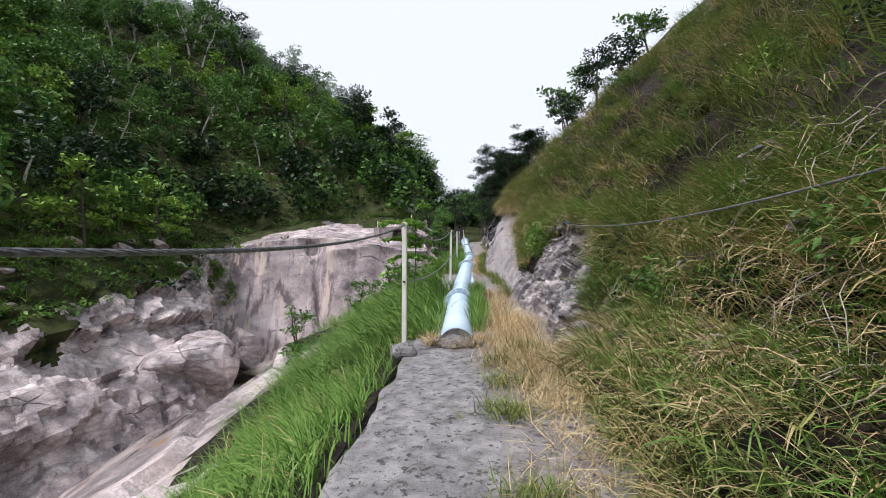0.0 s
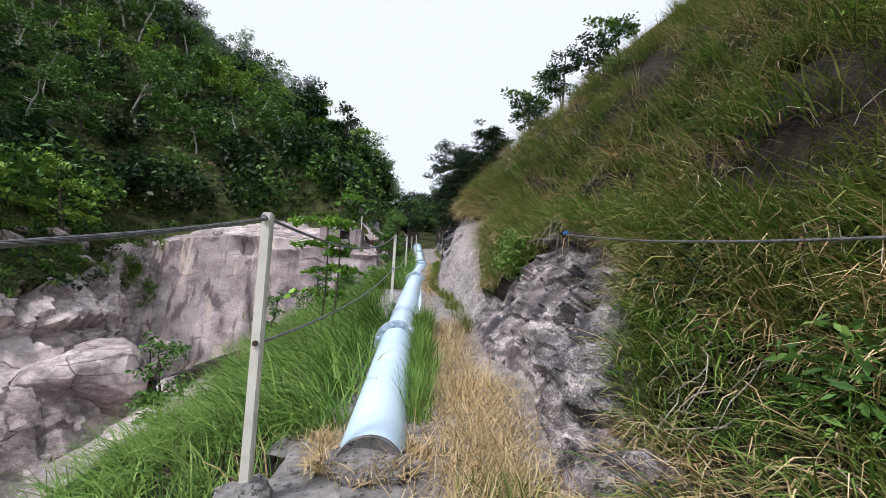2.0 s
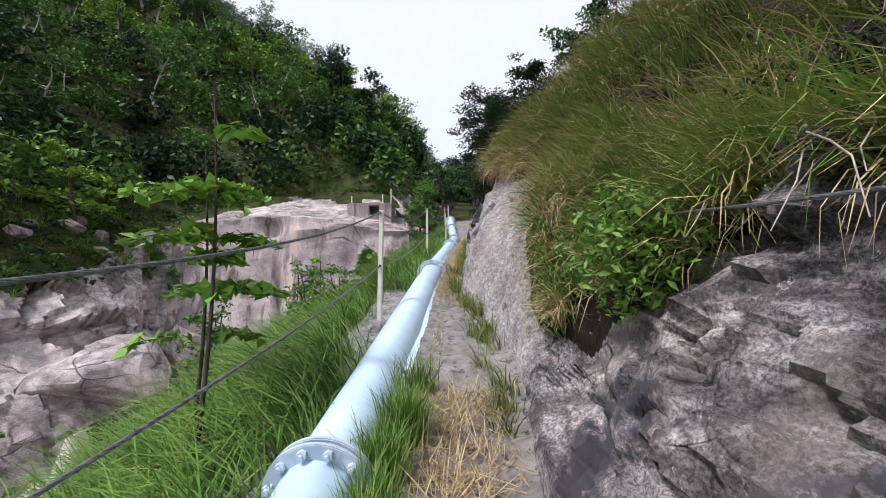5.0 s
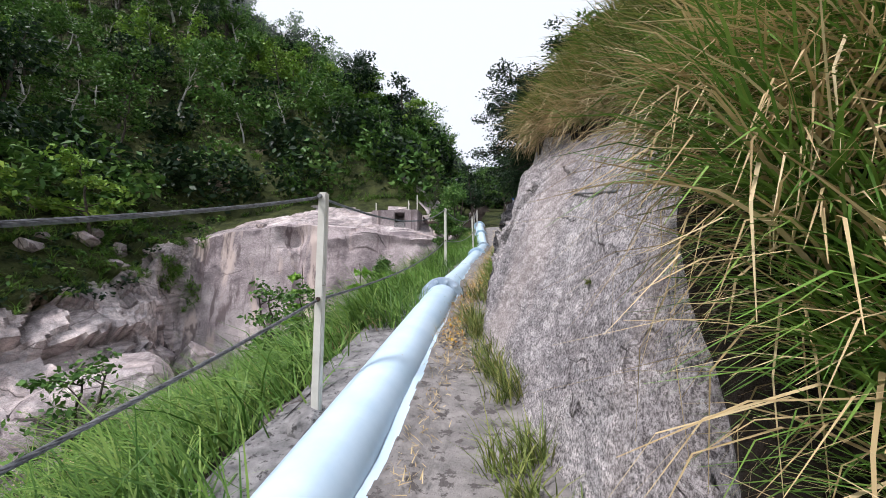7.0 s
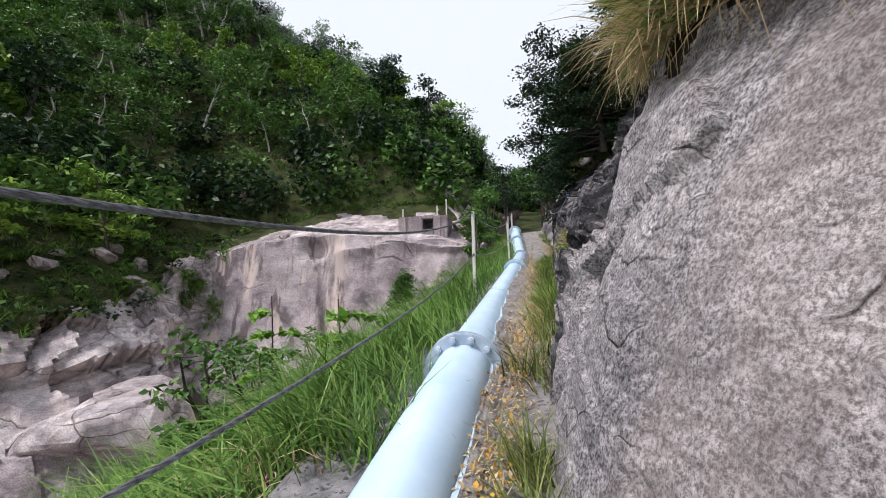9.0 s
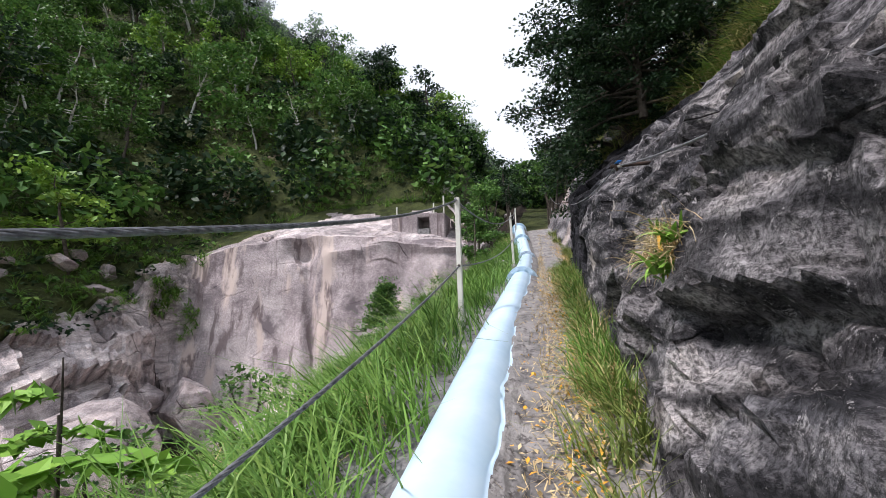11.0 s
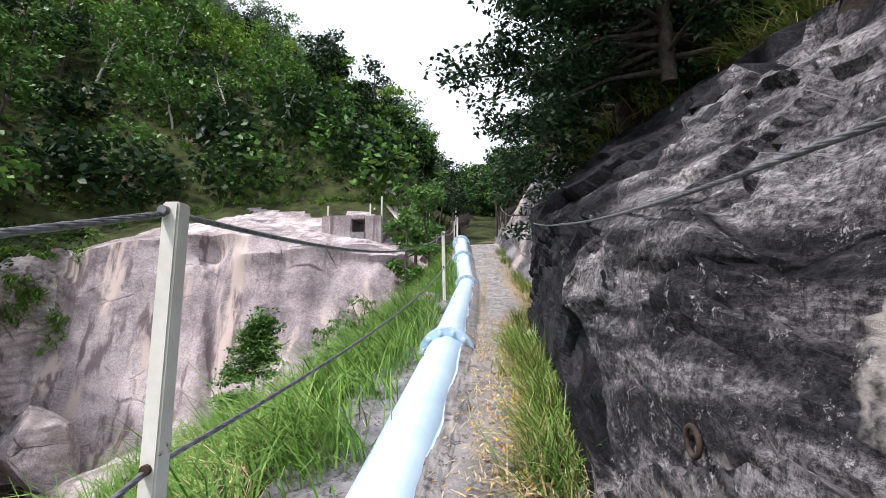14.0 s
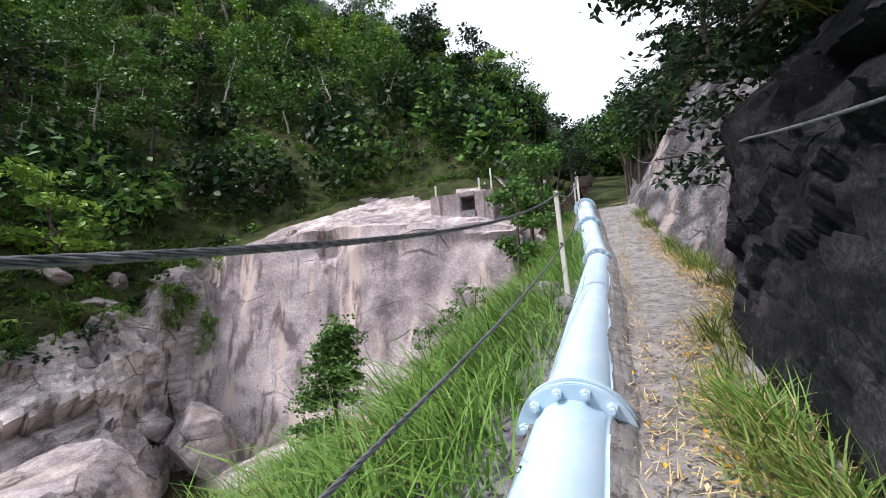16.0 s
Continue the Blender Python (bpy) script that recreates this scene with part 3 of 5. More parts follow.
rock_to = np.interp(fy, [-40, 20, 30, 34, 36, 44, 48, 55], [0.85, 0.95, 1.1, 1.1, 1.55, 1.95, 1.95, 0.2]) + fbm(fc, 0.35, 4, 131) * 0.5
kind = np.where(fu < rock_to, np.where((fy < 35.3) | (fu > 1.1), 2, 0), 1)
far_bank = link_mesh("rock_wall", V, F, [M_WALL, M_HILL, M_BLOCK], index=kind, smooth=True, crease=30)
tagged(far_bank, "pale streaked granite face under a wooded hillside", "rock face", kind="structure")

# ground out to the horizon
bm = bmesh.new()
bmesh.ops.create_grid(bm, x_segments=24, y_segments=24, size=900)
for v in bm.verts:
    v.co.z = -22 + 0.02 * max(0, v.co.y)
outer = part("ground_far", bm, M_HILL, None)
tagged(outer, "dark valley ground far below", "ground", kind="structure")

# worn concrete slab before the pipe
sy = np.arange(-9, 2.25, 0.06)
sx = np.linspace(0, 1, 40)
YY, XX = (a.ravel() for a in np.meshgrid(sy, sx, indexing="ij"))
left = np.interp(YY, [-9, -1.2, 0.6, 1.6, 2.25], [-0.32, -0.24, -0.2, -0.2, -0.2]) + fbm(np.stack([YY * 0, YY, YY * 0], 1), 2.2, 4, 151) * 0.09
right = foot_x(YY) + 0.12
X = left + (right - left) * XX - np.where(XX < 0.02, 0.2, 0)
Z = path_z(YY) + fbm(np.stack([X, YY, X * 0], 1), 1.1, 5, 153) * 0.035
Z -= np.where((XX < 0.03), 0.32, 0) + np.where((XX >= 0.03) & (XX < 0.06), 0.015, 0)
Z -= np.where(YY > 2.18, 0.15, 0)
V = np.stack([X, YY, Z], 1)
F = grid_faces(len(sy), len(sx))[:, ::-1]
fx = V[F][:, :, 0].mean(1)
slab_edge = 1.0 + fbm(V[F].mean(1), 1.2, 4, 157) * 0.28
slab = link_mesh("pavement", V, F, [M_CONC, M_PATH], index=(fx > slab_edge).astype(int), smooth=False)
tagged(slab, "cracked grey concrete slab with a broken edge", "pavement", kind="structure")

# narrow path beside the pipe
sy = np.arange(2.1, 37, 0.1)
sx = np.linspace(0, 1, 18)
YY, XX = (a.ravel() for a in np.meshgrid(sy, sx, indexing="ij"))
X = 0.2 + (foot_x(YY) + 0.25 - 0.2) * XX
Z = path_z(YY) + fbm(np.stack([X, YY, X * 0], 1), 1.6, 5, 161) * 0.06 + np.clip((XX - 0.75) * 0.25, 0, 1)
V = np.stack([X, YY, Z], 1)
trail = link_mesh("path", V, grid_faces(len(sy), len(sx))[:, ::-1], [M_PATH], smooth=True)
tagged(trail, "narrow dusty path strewn with straw beside the pipe", "path", kind="structure")
# valley floor beyond the end of the path
fy2, fx2 = np.meshgrid(np.arange(36.5, 171, 1.5), np.linspace(0, 1, 8), indexing="ij")
fy2, fx2 = fy2.ravel(), fx2.ravel()
X = -0.6 + (foot_x(fy2) + 1.0) * fx2
end = link_mesh("valley_floor", np.stack([X, fy2, path_z(fy2) - 0.05 + fbm(np.stack([X, fy2, X], 1), 0.3, 4, 163) * 0.4], 1), grid_faces(90, 8)[:, ::-1], [M_HILL], smooth=True)
tagged(end, "overgrown valley floor beyond the pipe", "ground", kind="structure")
# strip of ground under and left of the pipe
X = -0.3 + (0.6) * XX
Z = path_z(YY) - 0.1 + fbm(np.stack([X, YY, X * 0], 1), 1.8, 5, 165) * 0.08
ledge = link_mesh("verge", np.stack([X, YY, Z], 1), grid_faces(len(sy), len(sx))[:, ::-1], [M_CONC], smooth=True)
tagged(ledge, "rough grey verge under the pipe", "verge", kind="structure")


# ---------------------------------------------------------------- the pipe
PIPE = [(0.46, 1.8, -0.2), (0.385, 5.2, 0.45), (0.385, 8.3, 1.11), (0.42, 11.75, 1.89), (0.33, 15.5, 2.42), (0.43, 19.85, 3.275), (0.335, 26.7, 4.365), (-0.05, 31.0, 6.12), (-0.35, 36.5, 6.75)]
R_PIPE, R_FLANGE = 0.225, 0.31
pipe = empty("penstock_pipe", PIPE[0], "pale blue painted steel water pipe laid beside a path", "pipe")
base = Vector(PIPE[0])
for a, b in zip(PIPE, PIPE[1:]):
    a, b = Vector(a) - base, Vector(b) - base
    pts = [a.lerp(b, t) for t in np.linspace(-0.004, 1.004, 40)]
    V, F = tube_arrays(pts, R_PIPE, 40)
    V = V + (fbm(V + np.array(base), 1.5, 3, 171) * 0.006)[:, None]
    link_mesh("pipe_section", V, F, [M_PIPE], pipe, smooth=True)


def flange(at, way, mat_plate):
    """Two bolted plates; axis along way, built at its own origin."""
    bm = bmesh.new()
    turn = Vector(way).to_track_quat("Z", "Y").to_matrix().to_4x4()
    for z in (-0.032, 0.032):
        made = bmesh.ops.create_cone(bm, cap_ends=True, segments=48, radius1=R_FLANGE, radius2=R_FLANGE, depth=0.036, matrix=Matrix.Translation((0, 0, z)))
        rim = [e for e in bm.edges if e.is_valid and len(e.link_faces) == 2 and all(v in set(made["verts"]) for v in e.verts) and abs(e.verts[0].co.z - e.verts[1].co.z) < 1e-5]
        bmesh.ops.bevel(bm, geom=rim, offset=0.006, segments=2, affect="EDGES")
    made = bmesh.ops.create_cone(bm, cap_ends=True, segments=40, radius1=R_FLANGE - 0.05, radius2=R_FLANGE - 0.05, depth=0.03)
    bmesh.ops.transform(bm, matrix=turn, verts=bm.verts[:])
    ob = part("flange", bm, mat_plate, pipe, "bolted grey-blue flange")
    ob.location = Vector(at) - base
    bm = bmesh.new()
    bmesh.ops.create_cone(bm, cap_ends=True, segments=6, radius1=0.027, radius2=0.027, depth=0.034, matrix=Matrix.Translation((0, 0, -0.067)))
    bmesh.ops.create_cone(bm, cap_ends=True, segments=6, radius1=0.027, radius2=0.027, depth=0.03, matrix=Matrix.Translation((0, 0, 0.065)))
    bmesh.ops.create_cone(bm, cap_ends=True, segments=10, radius1=0.015, radius2=0.013, depth=0.2)
    me = bpy.data.meshes.new("bolt")
    bm.to_mesh(me)
    bm.free()
    me.materials.append(mat_plate)
    for k in range(12):
        a = 2 * math.pi * (k + 0.5) / 12
        o = new("bolt", me)
        o.parent = ob
        o.matrix_basis = turn @ Matrix.Translation((math.cos(a) * 0.268, math.sin(a) * 0.268, 0))
    return ob


for i, mt in ((1, M_FLANGE), (3, M_FLANGE), (5, M_PIPE), (6, M_FLANGE), (7, M_PIPE)):
    flange(PIPE[i], Vector(PIPE[i + 1]) - Vector(PIPE[i - 1]), mt)
mid = Vector(PIPE[6]).lerp(Vector(PIPE[7]), 0.55)
flange(mid, Vector(PIPE[7]) - Vector(PIPE[6]), M_PIPE)

# broken mortar where the pipe comes out of the slab
bm = bmesh.new()
bmesh.ops.create_icosphere(bm, subdivisions=4, radius=1)
for v in bm.verts:
    n = noise.fractal(v.co * 2.4, 1.0, 2.0, 5)
    v.co = Vector((v.co.x * 0.34, v.co.y * 0.22, v.co.z * 0.16)) * (1 + 0.22 * n)
lump = part("mortar_collar", bm, M_CONC, pipe, "broken grey mortar round the pipe end")
lump.location = (0, 0.0, -0.02)
bm = bmesh.new()
bmesh.ops.create_cone(bm, cap_ends=True, segments=40, radius1=R_PIPE - 0.002, radius2=R_PIPE - 0.002, depth=0.06, matrix=Vector((0, 1, 0.235)).to_track_quat("Z", "Y").to_matrix().to_4x4())
part("plug", bm, M_CONC, pipe, "grey mortar plug")

# rough mortar haunch along the pipe's path side
sy = np.concatenate([np.arange(5.6, 18, 0.025), np.arange(18, 31, 0.08)])
sx = np.linspace(0, 1, 33)
YY, XX = (a.ravel() for a in np.meshgrid(sy, sx, indexing="ij"))
px = np.interp(YY, [p[1] for p in PIPE], [p[0] for p in PIPE])
pz = np.interp(YY, [p[1] for p in PIPE], [p[2] for p in PIPE])
reach = np.interp(YY, [5.6, 7, 11, 12.5, 20, 31], [0.03, 0.03, 0.03, 0.13, 0.13, 0.10]) + fbm(np.stack([YY, YY * 0, YY * 0], 1), 2.0, 4, 175) * 0.05
ang = np.clip(0.15 + 4.5 * reach, 0.1, 0.95)
X0, Z0 = px + np.cos(ang) * (R_PIPE + 0.004), pz + np.sin(ang) * (R_PIPE + 0.004)
X1, Z1 = px + np.interp(YY, [9, 10.5], [0.56, 0.36]), path_z(YY) - 0.03
bulge = np.sin(XX * math.pi) * 0.02
X, Z = X0 + (X1 - X0) * XX, Z0 + (Z1 - Z0) * XX ** 0.8 + bulge + fbm(np.stack([X0 + XX, YY, Z0], 1), 7, 3, 177) * 0.018 * (XX > 0.05)
hf = grid_faces(len(sy), len(sx))[:, ::-1]
hv = np.stack([X, YY, Z], 1)
hx = XX[hf].mean(1) + fbm(hv[hf].mean(1), 1.8, 2, 179) * 0.13
haunch = link_mesh("haunch", hv, hf, [M_PATH, M_PIPE], index=(hx < np.interp(YY[hf].mean(1), [5.6, 6.5, 9.5, 11, 31], [0.04, 0.14, 0.14, 0.06, 0.04])).astype(int), smooth=True)
tagged(haunch, "rough mortar bedding along the pipe", "mortar", kind="structure")


# ---------------------------------------------------------------- rail posts and wire ropes
POSTS = [(-0.28, -5.7, -1.42, 1.5), (-0.15, 1.36, -0.2, 1.54), (0.02, 8.52, 1.12, 1.5), (-0.1, 16.17, 2.5, 1.6), (0.11, 22.97, 3.85, 1.33), (-0.15, 30.3, 5.5, 1.45), (-0.7, 36.5, 6.6, 1.45)]
for i, (x, y, z, h) in enumerate(POSTS):
    post = empty("rail_post", (x, y, z), "cream painted steel rail post, chipped, beside the pipe", "post", "rail posts")
    lean = Matrix.Rotation(radians((0.0, -0.6, 0.8, 0.3, -1.2, 0.5, 0)[i]), 4, "Y")
    bm = bmesh.new()
    box(bm, (-0.028, -0.03, -0.25), (0.028, 0.03, h), 0.006, lean)
    part("shaft", bm, M_POST, post)
    bm = bmesh.new()
    bmesh.ops.create_cone(bm, cap_ends=True, segments=10, radius1=0.015, radius2=0.015, depth=0.1, matrix=lean @ Matrix.Translation((-0.012, 0, h - 0.03)) @ Matrix.Rotation(radians(90), 4, "X"))
    part("top_loop", bm, M_STEEL, post, "dull steel rope loop")
    bm = bmesh.new()
    bmesh.ops.create_cone(bm, cap_ends=True, segments=10, radius1=0.016, radius2=0.016, depth=0.085, matrix=lean @ Matrix.Translation((0, 0, h * 0.51)) @ Matrix.Rotation(radians(90), 4, "X"))
    part("mid_loop", bm, M_RUST, post, "rusty rope loop")
    bm = bmesh.new()
    bmesh.ops.create_icosphere(bm, subdivisions=3, radius=0.16)
    for v in bm.verts:
        n = noise.fractal(v.co * 7 + Vector((i * 3.1, 0, 0)), 1.0, 2.0, 4)
        v.co = Vector((v.co.x * 1.0, v.co.y * 1.2, v.co.z * 0.75)) * (1 + 0.3 * n)
        v.co.z -= 0.06
    part("footing", bm, M_CONC, post, "lump of rough concrete")


def rope(points, r, sag, name, label, material, strands=5):
    """A laid wire rope hung through points: strands twisted about the line."""
    ob = tagged(new(name), label, "cable")
    ob.empty_display_size = 0.1
    line = []
    for a, b in zip(points, points[1:]):
        a, b = Vector(a), Vector(b)
        n = max(12, int((b - a).length / 0.045))
        for k in range(n):
            t = k / n
            line.append(a.lerp(b, t) - Vector((0, 0, min(1, (b - a).length / 6.5) ** 2 * sag * 4 * t * (1 - t))))
    line.append(Vector(points[-1]))
    L = np.array([tuple(p) for p in line])
    d = np.gradient(L, axis=0)
    d /= np.linalg.norm(d, axis=1, keepdims=True)
    u = np.cross(d, np.array([0, 0, 1.0]))
    u /= np.linalg.norm(u, axis=1, keepdims=True)
    w = np.cross(d, u)
    s = np.concatenate([[0], np.cumsum(np.linalg.norm(np.diff(L, axis=0), axis=1))])
    for k in range(strands):
        a = s / (r * 9) * 2 * math.pi / 1.0 * 0.35 + 2 * math.pi * k / strands
        C = L + (u * np.cos(a)[:, None] + w * np.sin(a)[:, None]) * r * 0.58
        V, F = tube_arrays(C, r * 0.48, 5)
        link_mesh("strand", V, F, [material], ob, smooth=True)
    return ob


tops = [(x - 0.012, y, z + h - 0.03) for x, y, z, h in POSTS]
mids = [(x, y, z + h * 0.51) for x, y, z, h in POSTS]
rope(tops, 0.0108, 0.22, "steel_cable", "taut dark steel cable along the post tops", M_STEEL)
rope(mids[1:], 0.010, 0.14, "steel_cable", "slack steel cable at half height of the posts", M_STEEL)
HAND = [(3.1, -9, -0.3), (2.75, -3.2, 0.8), (2.27, 3.55, 1.75), (1.6, 11.05, 3.22), (1.5, 15.28, 4.04), (1.46, 18.4, 4.43), (1.45, 20.3, 4.8), (1.6, 22.2, 5.24), (1.6, 27, 6.3), (1.4, 32, 7.7)]
rope(HAND, 0.008, 0.2, "hand_cable", "grey wire hand line fixed along the rock", M_STEEL)
for i, (x, y, z) in enumerate(HAND[2:5] + HAND[7:9]):
    anchor = empty("rope_anchor", (x, y, z), "iron eye bolt in the rock with a wire clamp", "anchor", "rope anchors")
    bm = bmesh.new()
    bmesh.ops.create_cone(bm, cap_ends=True, segments=10, radius1=0.016, radius2=0.016, depth=0.5, matrix=Matrix.Translation((0.2, 0.0, 0.0)) @ Matrix.Rotation(radians(90), 4, "Y"))
    part("pin", bm, M_RUST, anchor)
    ring = [(0, math.cos(a) * 0.04, math.sin(a) * 0.04) for a in np.linspace(0, 2 * math.pi, 17)]
    V, F = tube_arrays(ring, 0.011, 8)
    link_mesh("eye", V, F, [M_RUST], anchor, smooth=True)
    if i in (0, 2):
        bm = bmesh.new()
        if i == 0:
            box(bm, (-0.012, -0.13, -0.012), (0.018, 0.13, 0.02), 0.006, Matrix.Rotation(radians(9), 4, "X"))
        else:
            box(bm, (-0.02, -0.15, 0.012), (0.02, 0.03, 0.024), 0.005, Matrix.Rotation(radians(8), 4, "X"))
        part("clamp_cover", bm, M_BLUE, anchor, "bright blue plastic cover")
        bm = bmesh.new()
        box(bm, (-0.02, -0.20, -0.035), (0.02, -0.13, -0.024), 0.005, Matrix.Rotation(radians(8), 4, "X"))
        part("plate", bm, M_DEAD if i == 0 else M_POST, anchor, "pale flat plate")

# rusty eye bolt lower on the dark rock
bolt_low = empty("eye_bolt", (1.36, 16.05, 3.46), "rusty iron eye bolt driven into dark rock", "bolt")
V, F = tube_arrays([(0, math.cos(a) * 0.035, math.sin(a) * 0.035) for a in np.linspace(0, 2 * math.pi, 21)], 0.007, 8)
link_mesh("eye", V, F, [M_RUST], bolt_low, smooth=True)
V, F = tube_arrays([(0, 0.03, 0), (0.08, 0.08, 0.0), (0.35, 0.12, 0.0)], 0.008, 8)
link_mesh("shank", V, F, [M_RUST], bolt_low, smooth=True)


# ---------------------------------------------------------------- boulders
def boulder(at, size, seed, material, label, turn=0.0, group="boulders in the stream"):
    bm = bmesh.new()
    bmesh.ops.create_icosphere(bm, subdivisions=5 if max(size) > 1.2 else 4, radius=1)
    r = random.Random(seed)
    planes = [(Vector((r.gauss(0, 1), r.gauss(0, 1), r.gauss(0, 1))).normalized(), r.uniform(0.5, 0.85)) for _ in range(13)]
    off = Vector((seed * 5.3, seed * 1.7, 0))
    for v in bm.verts:
        for n, d in planes:
            k = v.co.dot(n) - d
            if k > 0:
                v.co -= n * k * 0.97
        v.co *= 1 + 0.06 * noise.fractal(v.co * 1.8 + off, 1.0, 2.0, 5) + 0.02 * noise.fractal(v.co * 7 + off, 0.8, 2.1, 4)
    bmesh.ops.transform(bm, matrix=Matrix.Rotation(turn, 4, "Z") @ Matrix.Diagonal((*size, 1)), verts=bm.verts[:])
    ob = part("boulder", bm, material, None, smooth=True)
    ob.data.set_sharp_from_angle(angle=radians(20))
    ob.location = at
    return tagged(ob, label, "boulder", group)


for i, (at, size, material, label) in enumerate([
    ((-19.2, 34.4, -2.5), (1.9, 1.6, 2.7), M_BLOCK, "angular pale boulder with a dark side by the pool"),
    ((-20.6, 27.4, -3.4), (4.2, 4.4, 3.3), M_BLOCK, "huge smooth pale boulder over the stream"),
    ((-22.6, 30.6, -1.3), (3.0, 2.4, 2.3), M_BLOCK, "broad cracked pale boulder above the pool"),
    ((-21.0, 31.9, -3.0), (1.9, 1.8, 2.1), M_BLOCK, "split pale boulder beside the pool"),
    ((-25.4, 32.0, 2.9), (2.5, 2.2, 1.6), M_BLOCK, "dark-streaked slab under the trees"),
    ((-22.8, 33.5, 0.5), (1.3, 1.2, 1.2), M_BLOCK, "rounded pale block in a gully"),
    ((-21.6, 33.2, -1.5), (1.1, 1.1, 1.0), M_BLOCK, "small pale block in a gully"),
    ((-24.3, 33.6, 2.0), (0.9, 0.9, 0.8), M_BLOCK, "small grey block in a gully"),
    ((-8.2, 36.2, 0.0), (1.8, 1.4, 1.2), M_WALL, "smooth pale rock beside the bank"),
    ((-9.8, 24.0, -3.4), (2.6, 3.8, 1.0), M_BED, "long sloping pale slab in the stream"),
]):
    boulder(at, size, 20 + i, material, label, i * 0.7)
rb = random.Random(12)
for i in range(26):
    y, u = rb.uniform(12, 47), rb.uniform(1.15, 2.2)
    s = rb.uniform(0.35, 1.1)
    boulder(tuple(far_surface([y], [u])[0]), (s * 1.3, s, s * 0.7), 70 + i, M_WALL, "weathered pale rock among ferns on the slope", i * 0.9, "rocks on the far slope")
for i, (at, size) in enumerate([((-0.30, 9.0, 0.98), (0.3, 0.5, 0.2)), ((-0.35, 15.3, 2.2), (0.42, 0.6, 0.28)), ((-0.2, 23.6, 3.75), (0.5, 0.8, 0.35)), ((-0.4, 7.6, 0.62), (0.35, 0.4, 0.2))]):
    boulder(at, size, 50 + i, M_GREY, "rough grey stone under the edge of the pipe", i * 1.1, "stones under the pipe")

boulder((2.3, 2.35, 0.3), (0.5, 0.6, 0.5), 61, M_GREY, "lichen-spotted grey rock at the foot of the bank", 0.4, "rocks beside the path")
boulder((1.95, 1.2, -0.12), (0.28, 0.4, 0.26), 62, M_GREY, "low grey rock at the foot of the bank", 1.4, "rocks beside the path")

# concrete intake up the valley
intake = empty("water_intake", (-7.9, 44.6, 9.0), "pale concrete intake with a dark square opening", "intake")
bm = bmesh.new()
box(bm, (-2.6, 0, -1.5), (-0.45, 2.2, 1.2), 0.08)
box(bm, (0.45, 0, -1.5), (1.7, 2.2, 1.15), 0.08)
box(bm, (-0.45, 0.05, 0.9), (0.45, 2.2, 1.24), 0.05)
box(bm, (-0.45, 1.6, -1.5), (0.45, 2.2, 1.0))
part("wall", bm, M_WALL, intake)
bm = bmesh.new()
box(bm, (-0.5, -0.1, -1.5), (0.5, 1.5, 0.0), 0.05)
part("sill", bm, M_CONC, intake)
for k, (x, h) in enumerate(((1.6, 1.3), (0.8, 0.8), (-2.2, 0.7))):
    bm = bmesh.new()
    box(bm, (x - 0.05, 0.1, 1.1), (x + 0.05, 0.2, 1.2 + h), 0.01)
    part("railing_post", bm, M_POST, intake)

# still water in the pool and a wet trickle
m_water, nt, p = mat("brown_water")
p.inputs["Base Color"].default_value = (0.035, 0.025, 0.014, 1)
p.inputs["Roughness"].default_value = 0.06
p.inputs["IOR"].default_value = 1.33
n_bump(nt, p, n_noise(nt, 3.0, 3), 0.08, 0.02)
bm = bmesh.new()
bmesh.ops.create_circle(bm, cap_ends=True, segments=48, radius=1)
for v in bm.verts:
    v.co = Vector((v.co.x * 3.4, v.co.y * 2.4, 0)) * (1 + 0.15 * noise.noise(v.co * 2))
pool = part("water", bm, m_water, None)
pool.location = (-18.6, 34.0, -4.35)
tagged(pool, "still brown pool below the rock face", "water", kind="structure")


